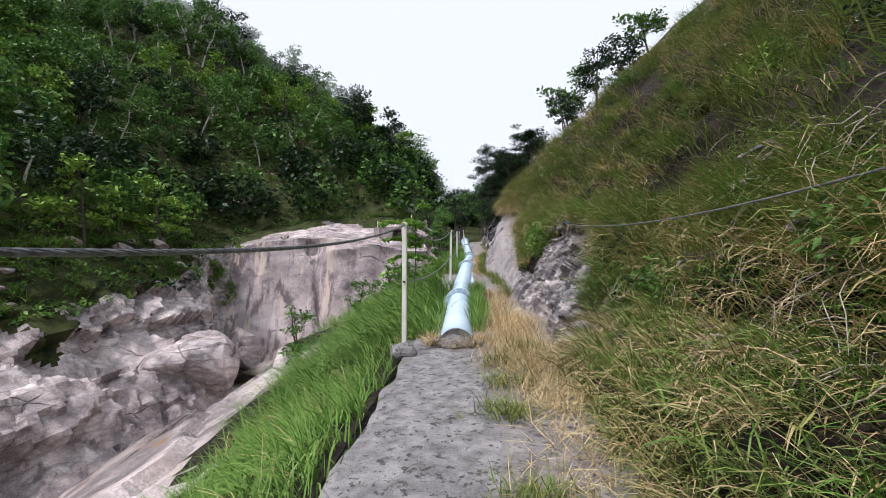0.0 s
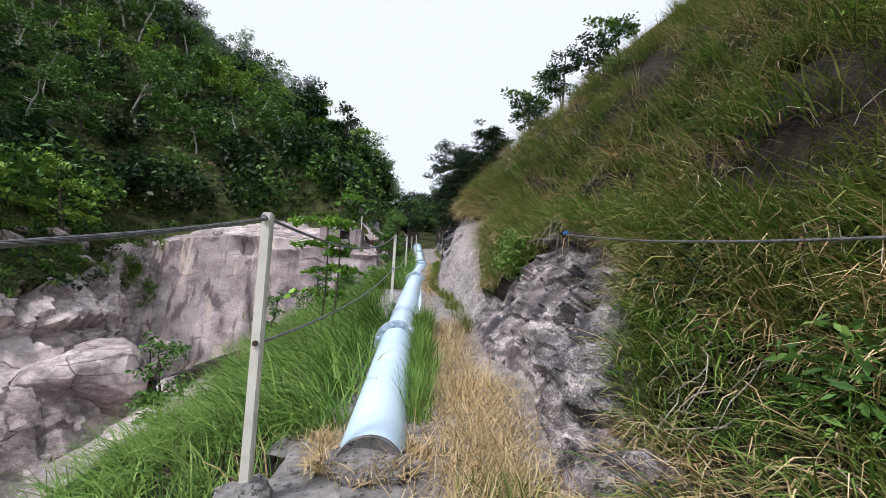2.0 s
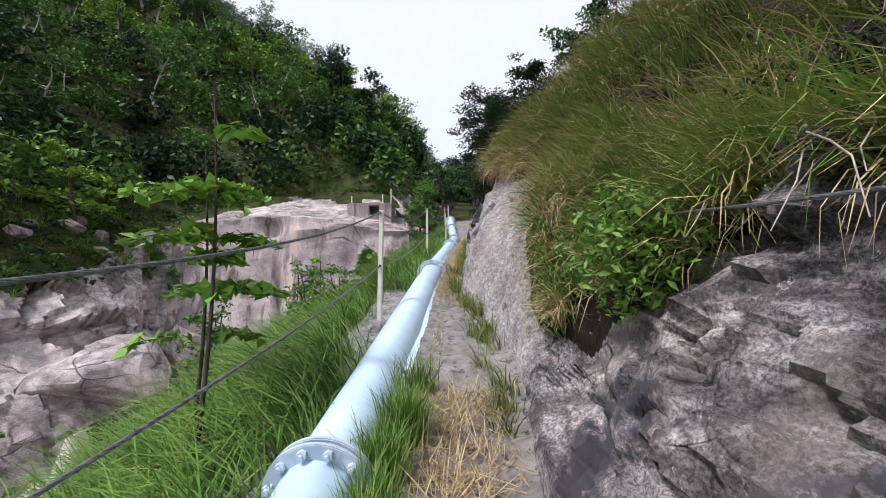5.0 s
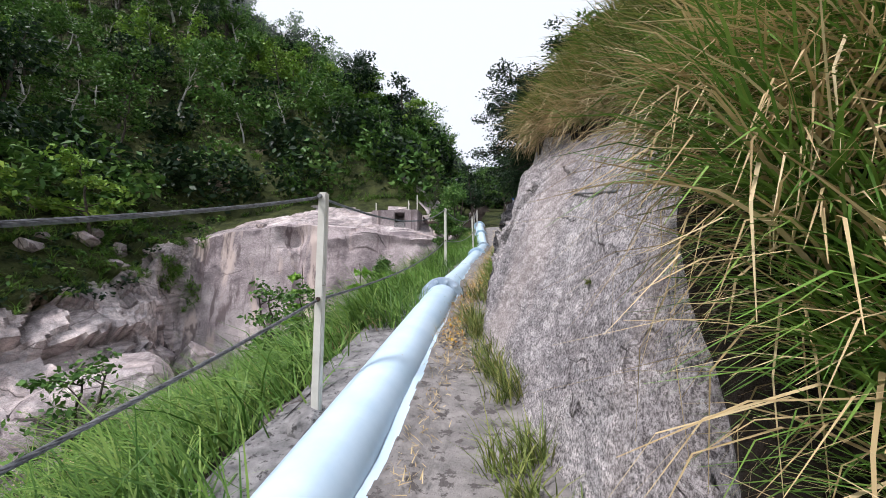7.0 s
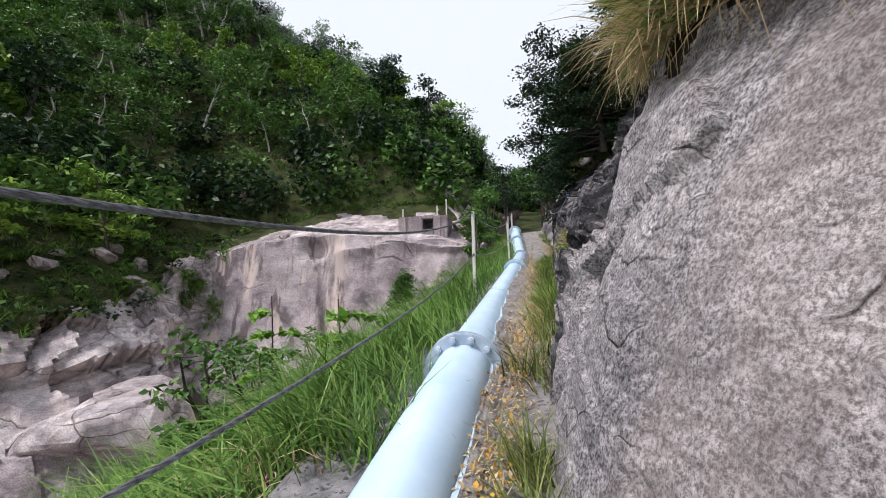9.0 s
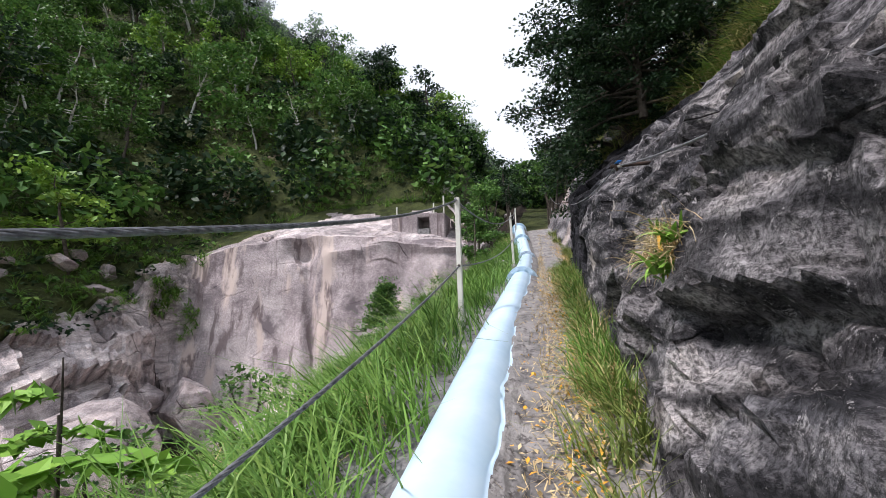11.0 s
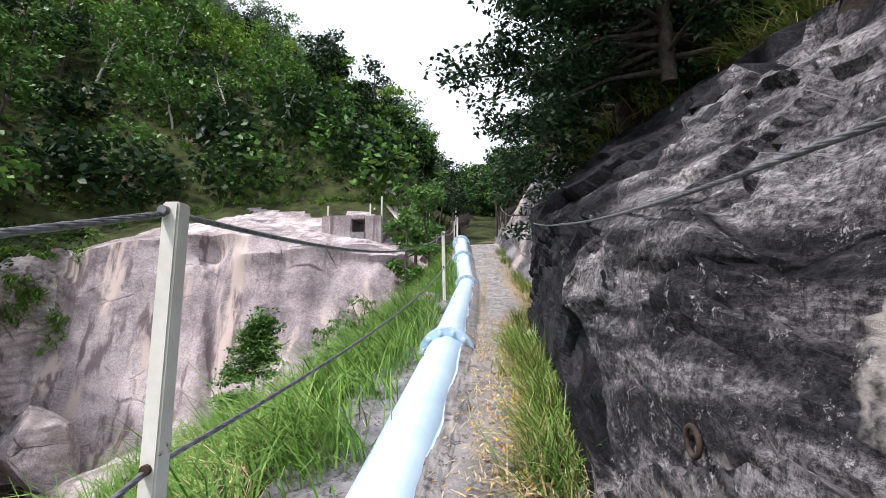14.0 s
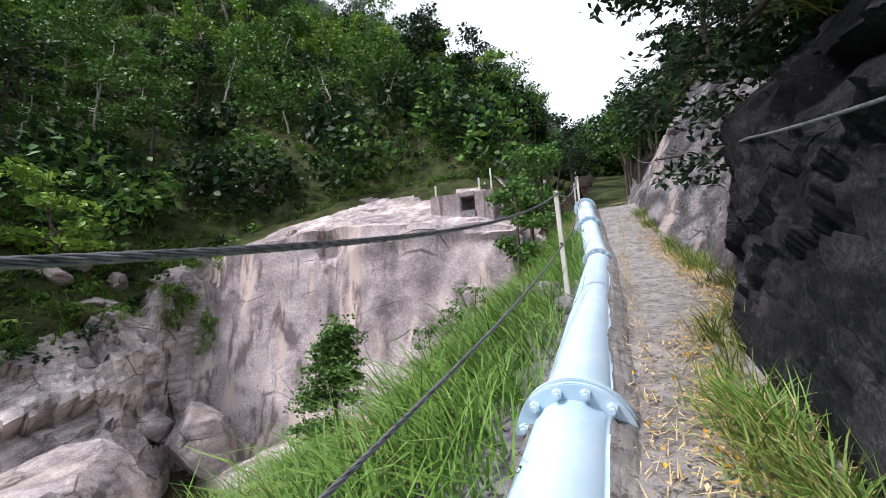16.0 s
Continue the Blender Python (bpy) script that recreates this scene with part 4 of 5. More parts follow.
# ---------------------------------------------------------------- trees
def tree(name, seed, height, crown, base_r, leaves, leaf_size, leaf, bark, label, lean=0.15, low=0.35, layers=False, category="tree", group="trees on the hillside", stems=1, droop=0.0, cone=False, limbs=0, toward=None, clump=1.0):
    """Tapered trunk with limbs and a crown of leaf clumps, at the origin."""
    r = np.random.RandomState(seed)
    top = new(name)
    top.empty_display_size = 0.3
    chunks, tips = [], []
    for s in range(stems):
        a0 = r.uniform(0, 6.28) if toward is None else toward
        lv = np.array([math.cos(a0), math.sin(a0), 0]) * lean * (1 + s)
        n = 9
        tt = np.linspace(0, 1, n)
        pts = np.stack([lv[0] * height * tt ** 1.3 + r.normal(0, 0.012 * height, n) * tt, lv[1] * height * tt ** 1.3 + r.normal(0, 0.012 * height, n) * tt, height * 0.92 * tt - 0.3 * (tt == 0)], 1)
        chunks.append(tube_arrays(pts, base_r * (1 - 0.85 * tt) + 0.004, 6))
        for k in range(limbs or int(7 + height * 0.6)):
            t = r.uniform(low, 0.98)
            b = np.array([np.interp(t, tt, pts[:, j]) for j in range(3)])
            a = r.uniform(0, 6.28)
            reach = crown * (1.0 - 0.75 * max(0, t - 0.45)) * r.uniform(0.55, 1.05)
            if cone:
                reach = crown * (1.08 - t) * r.uniform(0.8, 1.05)
            rise = reach * (r.uniform(-droop, 0.25) if layers else r.uniform(0.15, 0.6))
            e = b + np.array([math.cos(a) * reach, math.sin(a) * reach, rise])
            m = b + (e - b) * 0.5 + np.array([0, 0, 0.08 * reach])
            rr = base_r * (1 - 0.8 * t) * 0.45 + 0.006
            chunks.append(tube_arrays([b, b + (m - b) * 0.5, m, m + (e - m) * 0.55, e], [rr, rr * 0.8, rr * 0.6, rr * 0.4, rr * 0.15], 4))
            tips += [e, m + (e - m) * 0.4, b + (e - b) * 0.6 + r.normal(0, 0.15 * crown, 3)]
        tips.append(pts[-1])
    V, F = join_arrays(chunks)
    link_mesh("trunk", V, F, [bark], top, smooth=True)
    tips = np.array(tips)
    idx = r.randint(0, len(tips), leaves)
    cr = crown * clump * r.uniform(0.16, 0.34, len(tips))
    d = r.normal(size=(leaves, 3))
    d /= np.linalg.norm(d, axis=1, keepdims=True)
    C = tips[idx] + d * (cr[idx] * r.uniform(0.35, 1.0, leaves))[:, None] * np.array([1.25, 1.25, 0.5 if layers else 0.7])
    V, F = leaf_cloud(C, leaf_size, r, 0.45)
    link_mesh("crown", V, F, [leaf], top)
    return tagged(top, label, category, group)


def far_point(y, u):
    return Vector(far_surface([y], [u])[0])


def set_tree(ob, at, turn, size):
    return copy_thing(ob, Matrix.LocRotScale(at, Euler((0, 0, turn)), (size, size, size * 1.0)))


KINDS = [
    tree("broadleaf_tree", 1, 6.5, 2.6, 0.13, 1150, 0.34, M_LEAF, M_BARK, "leafy green broadleaf tree on the steep hillside"),
    tree("broadleaf_tree", 2, 7.5, 2.9, 0.15, 1250, 0.34, M_LEAF, M_BIRCH, "broadleaf tree with a pale leaning trunk", lean=0.3),
    tree("broadleaf_tree", 3, 5.5, 2.4, 0.11, 1050, 0.34, M_LEAF2, M_BARK, "yellow-green broadleaf tree on the steep hillside", layers=True),
    tree("broadleaf_tree", 4, 8.0, 2.7, 0.16, 1250, 0.33, M_DARKLEAF, M_BARK, "dark green broadleaf tree on the steep hillside"),
    tree("broadleaf_tree", 5, 6.0, 3.0, 0.12, 1150, 0.33, M_LEAF, M_BIRCH, "spreading tree with pale bark and layered leaves", lean=0.25, layers=True),
]
r = np.random.RandomState(21)
used = [False] * len(KINDS)


def thinned(points, cell):
    """One point in each square of the plan."""
    seen, keep = set(), []
    for k, p in enumerate(points):
        c = (int(p[0] // cell), int(p[1] // cell))
        if c not in seen:
            seen.add(c)
            keep.append(k)
    return keep


cy, cu = r.uniform(6, 95, 9000), 2.0 + r.uniform(0, 0.8, 9000)
slope_points = far_surface(cy, cu)
keep = thinned(slope_points, 3.8)
slope_points, cu = slope_points[keep], cu[keep]
order = np.argsort(np.hypot(slope_points[:, 0] - 0.5, slope_points[:, 1] - 8) + r.uniform(0, 8, len(keep)))
open_ground = fbm(slope_points, 0.07, 3, 61)
bench = (slope_points[:, 0] > -27) & (slope_points[:, 0] < -3) & (slope_points[:, 1] < 53) & (slope_points[:, 1] > 35) & (cu < 2.1)
near_trees = [k for k in order if not bench[k] and not (cu[k] < 2.22 and open_ground[k] > 0.02) and not (cu[k] < 2.05 and r.uniform() < 0.3)][:285]
rest = slope_points[[k for k in order if k not in set(near_trees)]]
for k in near_trees:
    at = Vector(slope_points[k]) - Vector((0, 0, 0.3))
    i = r.choice(5, p=[0.3, 0.2, 0.24, 0.12, 0.14])
    size = r.uniform(0.7, 1.5)
    if used[i]:
        set_tree(KINDS[i], at, r.uniform(0, 6.28), size)
    else:
        KINDS[i].matrix_basis = Matrix.LocRotScale(at, Euler((0, 0, 0.5)), (1, 1, 1))
        used[i] = True

# the lone yellow-green tree and pale trunks low on the far slope
for y, u, i, size, turn in ((29, 1.65, 2, 1.25, 0.4), (37, 2.13, 4, 1.0, 2.0), (41, 2.15, 1, 0.9, 4.0), (44, 2.14, 1, 0.95, 1.0), (50, 2.05, 4, 1.0, 3.0), (22, 1.9, 2, 1.2, 1.0), (47, 2.04, 0, 0.8, 2.2)):
    set_tree(KINDS[i], far_point(y, u) - Vector((0, 0, 0.25)), turn, size)

# right hillside trees, seen over the turf slope
for y, u, i, size, turn in ((37.5, 0.6, 3, 0.55, 1.0), (39.5, 0.1, 0, 0.6, 2.0), (42, 0.3, 3, 0.6, 3.0), (45, 0.0, 0, 0.7, 4.0), (48, 0.4, 3, 0.7, 5.0), (52, 0.1, 0, 0.8, 0.5), (57, 0.2, 3, 0.9, 1.5), (40, 1.2, 3, 0.6, 2.4), (44, 1.4, 0, 0.7, 0.2), (33, 2.75, 0, 0.8, 0.3), (38, 3.05, 1, 0.8, 1.3), (43, 3.02, 3, 0.75, 2.3), (36, 2.35, 3, 0.55, 0.9), (41, 2.2, 0, 0.65, 3.3), (47, 2.3, 3, 0.7, 4.1), (52, 1.8, 0, 0.8, 5.0), (58, 1.6, 3, 0.8, 1.9), (29, 2.6, 3, 0.5, 2.9), (64, 1.4, 0, 0.9, 0.2), (70, 1.9, 3, 0.9, 0.7), (31, 3.0, 3, 0.7, 5.1), (26, 3.04, 0, 0.7, 0.1), (22, 3.02, 3, 0.7, 1.7), (80, 1.5, 0, 1.0, 3.7), (62, 2.3, 0, 0.8, 2.7), (50, 2.8, 3, 0.8, 0.6), (72, 2.6, 3, 0.9, 4.4)):
    set_tree(KINDS[i], Vector(right_surface([y], [u])[0]) - Vector((0, 0, 0.25)), turn, size)

# thickets on the valley floor behind the last post
for y, x, i, size in ((38, -2.2, 0, 0.5), (40, -1.0, 3, 0.5), (43, -2.4, 0, 0.6), (47, -1.5, 3, 0.7), (51, -3.0, 0, 0.7), (56, -2.0, 4, 0.8), (62, -1.0, 0, 0.9), (68, -3.0, 3, 0.9), (75, 0.0, 0, 1.0), (84, -1.0, 3, 1.1)):
    set_tree(KINDS[i], Vector((x, y, float(path_z(y)) - 0.4)), y * 1.3, size)

# dark evergreen leaning over the path
dark = tree("evergreen_tree", 31, 3.9, 2.3, 0.13, 30000, 0.095, M_DARKLEAF, M_BARK, "dark evergreen tree leaning out over the path", lean=0.18, low=0.03, layers=True, group="trees over the path", droop=0.45, limbs=70, toward=math.pi, clump=0.6)
dark.location = (2.75, 20.7, 5.75)
dark2 = tree("evergreen_tree", 32, 3.4, 1.5, 0.10, 9000, 0.11, M_DARKLEAF, M_BARK, "bushy dark evergreen on the rock edge", lean=0.1, low=0.05, layers=True, group="trees over the path", limbs=34, clump=0.8)
dark2.location = (3.3, 24.6, 7.2)
dark3 = copy_thing(dark2, Matrix.LocRotScale((2.9, 28.2, 8.6), Euler((0, 0, 2)), (0.8, 0.8, 0.8)))
copy_thing(dark, Matrix.LocRotScale((2.7, 19.3, 6.2), Euler((0, 0, 1.0)), (0.62, 0.62, 0.62)))
dark4 = copy_thing(dark2, Matrix.LocRotScale((3.9, 19.2, 7.0), Euler((0, 0, 4)), (0.9, 0.9, 0.9)))
green = tree("broadleaf_bush", 33, 3.2, 1.3, 0.07, 2600, 0.14, M_LEAF, M_BARK, "round green bush where the pipe bends", lean=0.1, low=0.05, category="bush", group="bushes by the pipe")
green.location = (-1.9, 30.0, 4.0)
copy_thing(green, Matrix.LocRotScale((-1.5, 33.5, 5.2), Euler((0, 0, 2)), (1.1, 1.1, 1.2)))
copy_thing(green, Matrix.LocRotScale((-2.6, 36.5, 6.0), Euler((0, 0, 4)), (1.2, 1.2, 1.2)))
copy_thing(green, Matrix.LocRotScale((-3.4, 40.5, 7.6), Euler((0, 0, 5)), (1.2, 1.2, 1.1)))

# small conifer on the left bank
fir = tree("small_fir", 34, 2.6, 0.92, 0.05, 12000, 0.075, M_LEAF, M_BARK, "small dark fir on the grassy bank", lean=0.03, low=0.04, layers=True, category="fir tree", group="firs", cone=True, droop=0.1, limbs=75, clump=0.85)
fir_base = Vector(left_surface([24.3], [0.29])[0])
fir.location = Vector((-3.75, 23.6, fir_base.z - 0.1))
shrub = tree("shrub", 35, 1.4, 0.6, 0.03, 900, 0.09, M_LEAF, M_BARK, "straggly green shrub on the bank", lean=0.15, low=0.1, category="shrub", group="shrubs on the bank", stems=2)
shrub.location = Vector(left_surface([6.5], [0.16])[0])
for y, w, s in ((9.5, 0.14, 0.9), (12.5, 0.12, 1.0), (15, 0.2, 1.0), (18, 0.22, 1.1), (21, 0.3, 0.9), (27, 0.2, 1.0), (30, 0.18, 1.0), (26, 0.35, 0.8), (33, 0.25, 1.0), (12, 0.07, 0.7)):
    copy_thing(shrub, Matrix.LocRotScale(Vector(left_surface([y], [w])[0]), Euler((0, 0, y)), (s, s, s)))


# young sapling with large compound leaves
def sapling(at, height, seed, label, spread=0.55, fronds=11, group="saplings"):
    r = np.random.RandomState(seed)
    top = empty("sapling", at, label, "sapling", group)
    pts = [(0.03 * math.sin(3 * t) * height, 0.02 * height * t, height * t) for t in np.linspace(0, 1, 8)]
    chunks = [tube_arrays(pts, [0.016 * (1 - 0.8 * t) + 0.003 for t in np.linspace(0, 1, 8)], 7)]
    C, D = [], []
    for k in range(fronds):
        t = r.uniform(0.5, 0.95)
        b = Vector(pts[int(t * 7)])
        a = r.uniform(0, 6.28)
        L = spread * r.uniform(0.6, 1.1)
        st = [b + Vector((math.cos(a) * L * s, math.sin(a) * L * s, L * (0.55 * s - 0.55 * s * s))) for s in (0, 0.3, 0.6, 1.0)]
        chunks.append(tube_arrays(st, 0.003, 4))
        for s in np.linspace(0.25, 1, 7):
            q = b + Vector((math.cos(a) * L * s, math.sin(a) * L * s, L * (0.55 * s - 0.55 * s * s)))
            for sg in (-1, 1):
                C.append(tuple(q + Vector((-math.sin(a), math.cos(a), 0)) * sg * 0.05 * (1.3 - s * 0.5)))
    V, F = join_arrays(chunks)
    link_mesh("stem", V, F, [M_BARK], top, smooth=True)
    C = np.repeat(np.array(C), 2, 0) + r.normal(0, 0.015, (len(C) * 2, 3))
    V, F = leaf_cloud(C, 0.15, r, 1.2, 0.6)
    link_mesh("leaf_fronds", V, F, [M_BRIGHT], top)["label"] = "bright green compound leaves"
    return top


sapling((-0.95, 6.1, -0.05), 2.75, 5, "thin sapling with bright green leaves beside the pipe", 0.62, 24)
sapling((-0.7, 5.75, 0.0), 3.1, 8, "tall bare-stemmed sapling with few bright leaves", 0.35, 7)
sapling((-1.05, 12.6, 1.0), 1.5, 9, "young bare-topped sapling on the bank", 0.4, 9)
sapling((-2.6, 13.8, 0.7), 1.9, 10, "young yellow-green sapling on the bank", 0.4, 9)


# ---------------------------------------------------------------- ground cover
def stuff(name, arrays, materials, label, category):
    V, F = join_arrays(arrays)
    idx = np.concatenate([np.full(len(a[1]), k) for k, a in enumerate(arrays)])
    return tagged(link_mesh(name, V, F, materials, index=idx), label, category, kind="stuff")


r = np.random.RandomState(77)


def tussock_points(n, centres, spread):
    low = np.abs(centres[:, 2] - path_z(centres[:, 1]) - 1.1) < 0.75
    centres = centres[~(low & (centres[:, 0] > -0.1) & (centres[:, 0] < 2.15) & (centres[:, 1] > -5) & (centres[:, 1] < 19))]
    c = centres[r.randint(0, len(centres), n)]
    return c + r.normal(0, spread, (n, 3)) * np.array([1, 1, 0.3])


# left bank: long green tufts hanging down towards the stream
def left_points(n, y0, y1, wmax):
    y = r.uniform(y0, y1, n)
    sx = np.abs(stream(y)[0])
    w = r.uniform(0.004, 1, n) * wmax / sx
    return left_surface(y, w)


cen = left_points(700, -5, 2.4, 2.0)
cen2 = np.concatenate([left_points(1100, 2.4, 14, 2.6), np.stack([r.uniform(-0.3, 0.12, 160), r.uniform(2.4, 7.6, 160), np.zeros(160)], 1) + np.array([0, 0, 0.0])])
cen2[-160:, 2] = path_z(cen2[-160:, 1]) - 0.12
cen3 = np.concatenate([left_points(1700, 12, 36, 5.0), np.stack([r.uniform(-0.6, 0.1, 560), r.uniform(10.5, 29, 560), np.zeros(560)], 1)])
cen3[-560:, 2] = path_z(cen3[-560:, 1]) - 0.1
g = [blades(tussock_points(9000, cen, 0.06), r, 0.42, 0.011, math.pi, 1.1, 0.35, 1.5),
     blades(tussock_points(16000, cen2, 0.08), r, 0.75, 0.014, math.pi, 0.9, 0.45, 1.7),
     blades(tussock_points(27000, cen3, 0.09), r, 0.62, 0.012, math.pi, 1.1, 0.35, 1.5)]
grass_l = stuff("grass", g, [M_GRASS, M_GRASS, M_GRASS], "long green grass hanging over the bank", "grass")
g = [blades(tussock_points(5000, left_points(160, 8, 34, 3.5), 0.12), r, 0.5, 0.009, math.pi, 1.2, 0.8, 1.5),
     blades(tussock_points(1200, left_points(60, -4, 8, 2.0), 0.1), r, 0.45, 0.008, math.pi, 1.2, 0.8, 1.5)]
stuff("dry_grass", g, [M_STRAW, M_STRAW], "dry straw-coloured grass among the green", "grass")


# right bank: turf above the rock, dry mats hanging over its edge
def right_points(n, y0, y1, u0, u1):
    y = r.uniform(y0, y1, n)
    lo = np.maximum(u0, rock_top(y) + 0.02)
    u = lo + (u1 - lo) * r.uniform(0, 1, n) ** 1.3
    return right_surface(y, np.maximum(u, lo))


def turf(n, tufts, y0, y1, u0, u1, length, width, lean, droop, spread=0.07):
    roots = right_points(tufts * 2, y0, y1, u0, u1)
    if u0 >= 0.5:
        roots = roots[fbm(roots, 0.75, 3, 201) > -0.16]
    return blades(tussock_points(n, roots, spread), r, length, width, math.pi, 0.8, lean, droop)


stuff("grass", [turf(12000, 330, -6.5, 2.2, 0.02, 2.6, 0.36, 0.010, 0.7, 1.3),
                turf(14000, 330, 1.5, 14, 0.5, 2.9, 0.42, 0.010, 0.6, 1.4),
                turf(9000, 500, 14, 34, 1.0, 2.9, 0.6, 0.012, 0.5, 1.3),
                turf(8000, 160, 1.5, 20, 0.6, 2.6, 0.5, 0.011, 0.7, 1.5),
                turf(9000, 260, -6, 12, 1.6, 3.3, 0.5, 0.014, 0.5, 1.3, 0.10),
                turf(9000, 260, -6, 16, 1.7, 3.3, 0.5, 0.014, 0.6, 1.3, 0.10)],
      [M_GRASS2, M_GRASS2, M_GRASS2, M_GRASS, M_GRASS, M_GRASS2], "thick olive and green grass over the rock bank", "grass")
stuff("grass", [turf(26000, 900, -7, 9, 1.35, 3.05, 0.46, 0.013, 0.5, 1.3, 0.10),
                turf(16000, 520, 6, 24, 1.7, 3.1, 0.5, 0.013, 0.5, 1.4, 0.10),
                turf(12000, 420, -7, 14, 1.3, 3.0, 0.5, 0.010, 0.7, 1.5, 0.09),
                turf(9000, 300, -7, 3, 0.3, 1.7, 0.36, 0.011, 0.7, 1.4, 0.08)],
      [M_GRASS2, M_GRASS2, M_STRAW, M_GRASS], "shaggy turf of green and dry grass on the bank's upper slope", "grass")
rim_y = np.concatenate([r.uniform(1.5, 5.2, 14), r.uniform(8.8, 20, 80)])
rim = right_surface(rim_y, rock_top(rim_y) + 0.06)
stuff("dry_grass", [turf(9000, 240, -6.5, 1.5, 0.0, 1.7, 0.42, 0.010, 1.0, 1.3),
                    blades(tussock_points(3000, rim, 0.06), r, 0.5, 0.009, math.pi, 0.7, 1.1, 1.7),
                    turf(5000, 260, 2, 16, 1.0, 2.8, 0.55, 0.007, 0.9, 1.4)],
      [M_STRAW, M_STRAW, M_STRAW], "dry straw-coloured grass matted on the bank", "grass")

# tussocks over the soil pocket beside the pale slab
q2 = np.random.RandomState(66)
py, pu = q2.uniform(6.0, 7.1, 46), q2.uniform(0.75, 1.6, 46)
pocket = right_surface(py, np.maximum(pu, rock_top(py) + 0.05))
tuft = pocket[q2.randint(0, 46, 3600)] + q2.normal(0, 0.05, (3600, 3))
tuft = tuft[tuft[:, 0] > 1.78]
tuft2 = pocket[q2.randint(0, 20, 2600)] + q2.normal(0, 0.05, (2600, 3))
tuft2 = tuft2[tuft2[:, 0] > 1.82]
hy, hu = q2.uniform(6.2, 7.5, 26), q2.uniform(1.05, 1.95, 26)
heads = right_surface(hy, np.maximum(hu, rock_top(hy) + 0.03))
heads = heads[heads[:, 0] > 1.85]
hang = heads[q2.randint(0, len(heads), 7600)] + q2.normal(0, 0.045, (7600, 3))
stuff("grass", [blades(hang[:4600], q2, 0.42, 0.009, math.pi, 1.0, 0.5, 1.5), blades(hang[4600:], q2, 0.5, 0.007, math.pi, 0.9, 0.9, 1.6)], [M_GRASS, M_STRAW], "long tussocks drooping over the rock's side", "grass")
ry = q2.uniform(8.4, 13, 60)
rims = right_surface(ry, rock_top(ry) + q2.uniform(0.08, 0.5, 60))
rimtuft = rims[np.sort(q2.randint(0, 60, 7000))] + q2.normal(0, 0.05, (7000, 3))
q2.shuffle(rimtuft)
stuff("grass", [blades(tuft, q2, 0.28, 0.007, math.pi, 0.9, 0.5, 1.4), blades(tuft2, q2, 0.34, 0.006, math.pi, 0.8, 0.9, 1.5), blades(rimtuft, q2, 0.42, 0.008, math.pi, 1.0, 0.4, 1.3), blades(rimtuft[:2600], q2, 0.45, 0.007, math.pi, 0.8, 0.9, 1.6)], [M_GRASS, M_STRAW, M_GRASS2, M_STRAW], "green and dry tussocks hanging over dark soil", "grass")

# tufts along the path's edges
def edge_points(n, y0, y1, where, wide):
    y = r.uniform(y0, y1, n)
    x = where(y) + r.normal(0, wide, n)
    return np.stack([x, y, path_z(y) + 0.0], 1)


pipe_side = lambda y: np.interp(y, [2.2, 7, 10], [0.74, 0.76, 0.72])
cliff_side = lambda y: foot_x(y) - 0.02
stuff("grass", [blades(tussock_points(2600, edge_points(40, 2.3, 6.5, pipe_side, 0.04), 0.05), r, 0.34, 0.009, 1.6, 2.5, 0.2, 0.7),
                blades(tussock_points(4200, edge_points(110, 11.2, 30, cliff_side, 0.07), 0.06), r, 0.34, 0.009, math.pi, 1.4, 0.35, 1.1),
                blades(tussock_points(1800, np.array([[0.98, 0.9, -0.36], [0.95, -0.5, -0.6], [1.0, -1.7, -0.8], [1.28, 1.4, -0.25], [1.0, 0.2, -0.48]]), 0.11), r, 0.2, 0.008, 1.6, 3, 0.7, 0.9),
                blades(tussock_points(1100, edge_points(26, 5.8, 10.5, cliff_side, 0.06), 0.05), r, 0.3, 0.008, math.pi, 1.4, 0.35, 1.0)],
      [M_GRASS, M_GRASS2, M_GRASS2, M_GRASS2], "tufts of grass along the path edges", "grass")

# mixed tufts at the foot of the dark rock, and round the pipe's lower end
foot_tufts = edge_points(70, 13.5, 20, cliff_side, 0.05)
end_tufts = np.array([[0.14, 1.95, -0.2], [0.2, 1.75, -0.2], [0.42, 1.66, -0.22], [0.62, 1.72, -0.2], [0.74, 2.0, -0.18], [0.08, 2.2, -0.17]])
stuff("dry_grass", [blades(tussock_points(2600, foot_tufts, 0.06), r, 0.3, 0.007, math.pi, 1.6, 0.8, 1.2),
                    blades(tussock_points(1500, end_tufts, 0.06), r, 0.2, 0.007, 1.6, 3.0, 0.8, 1.0),
                    blades(tussock_points(2600, foot_tufts, 0.06), r, 0.34, 0.009, math.pi, 1.4, 0.4, 1.1)],
      [M_STRAW, M_STRAW, M_GRASS], "straw and green tufts at the rock's foot and the pipe's end", "grass")

# fallen leaves on the path
ly = r.uniform(9.5, 28, 5200)
lx = foot_x(ly) - 0.12 - np.abs(r.normal(0, 0.16, 5200))
LP = np.stack([lx, ly, path_z(ly) + 0.035 + r.uniform(0, 0.03, 5200)], 1)
stuff("fallen_leaves", [leaf_cloud(LP[:3400], 0.034, r, 3.0, 0.6), leaf_cloud(LP[3400:], 0.034, r, 3.0, 0.6)], [M_STRAW, M_ORANGE], "small dry yellow and orange leaves strewn on the path", "leaf litter")

# straw lying flat on the path
def litter(n, y0, y1, where, wide, length):
    y = r.uniform(y0, y1, n)
    x = where(y) + r.normal(0, wide, n)
    P = np.stack([x, y, path_z(y) + r.uniform(0.02, 0.05, n)], 1)
    return blades(P, r, length, 0.006, r.uniform(0, 6.28, n), 0.1, 1.45, 0.12, seg=2)


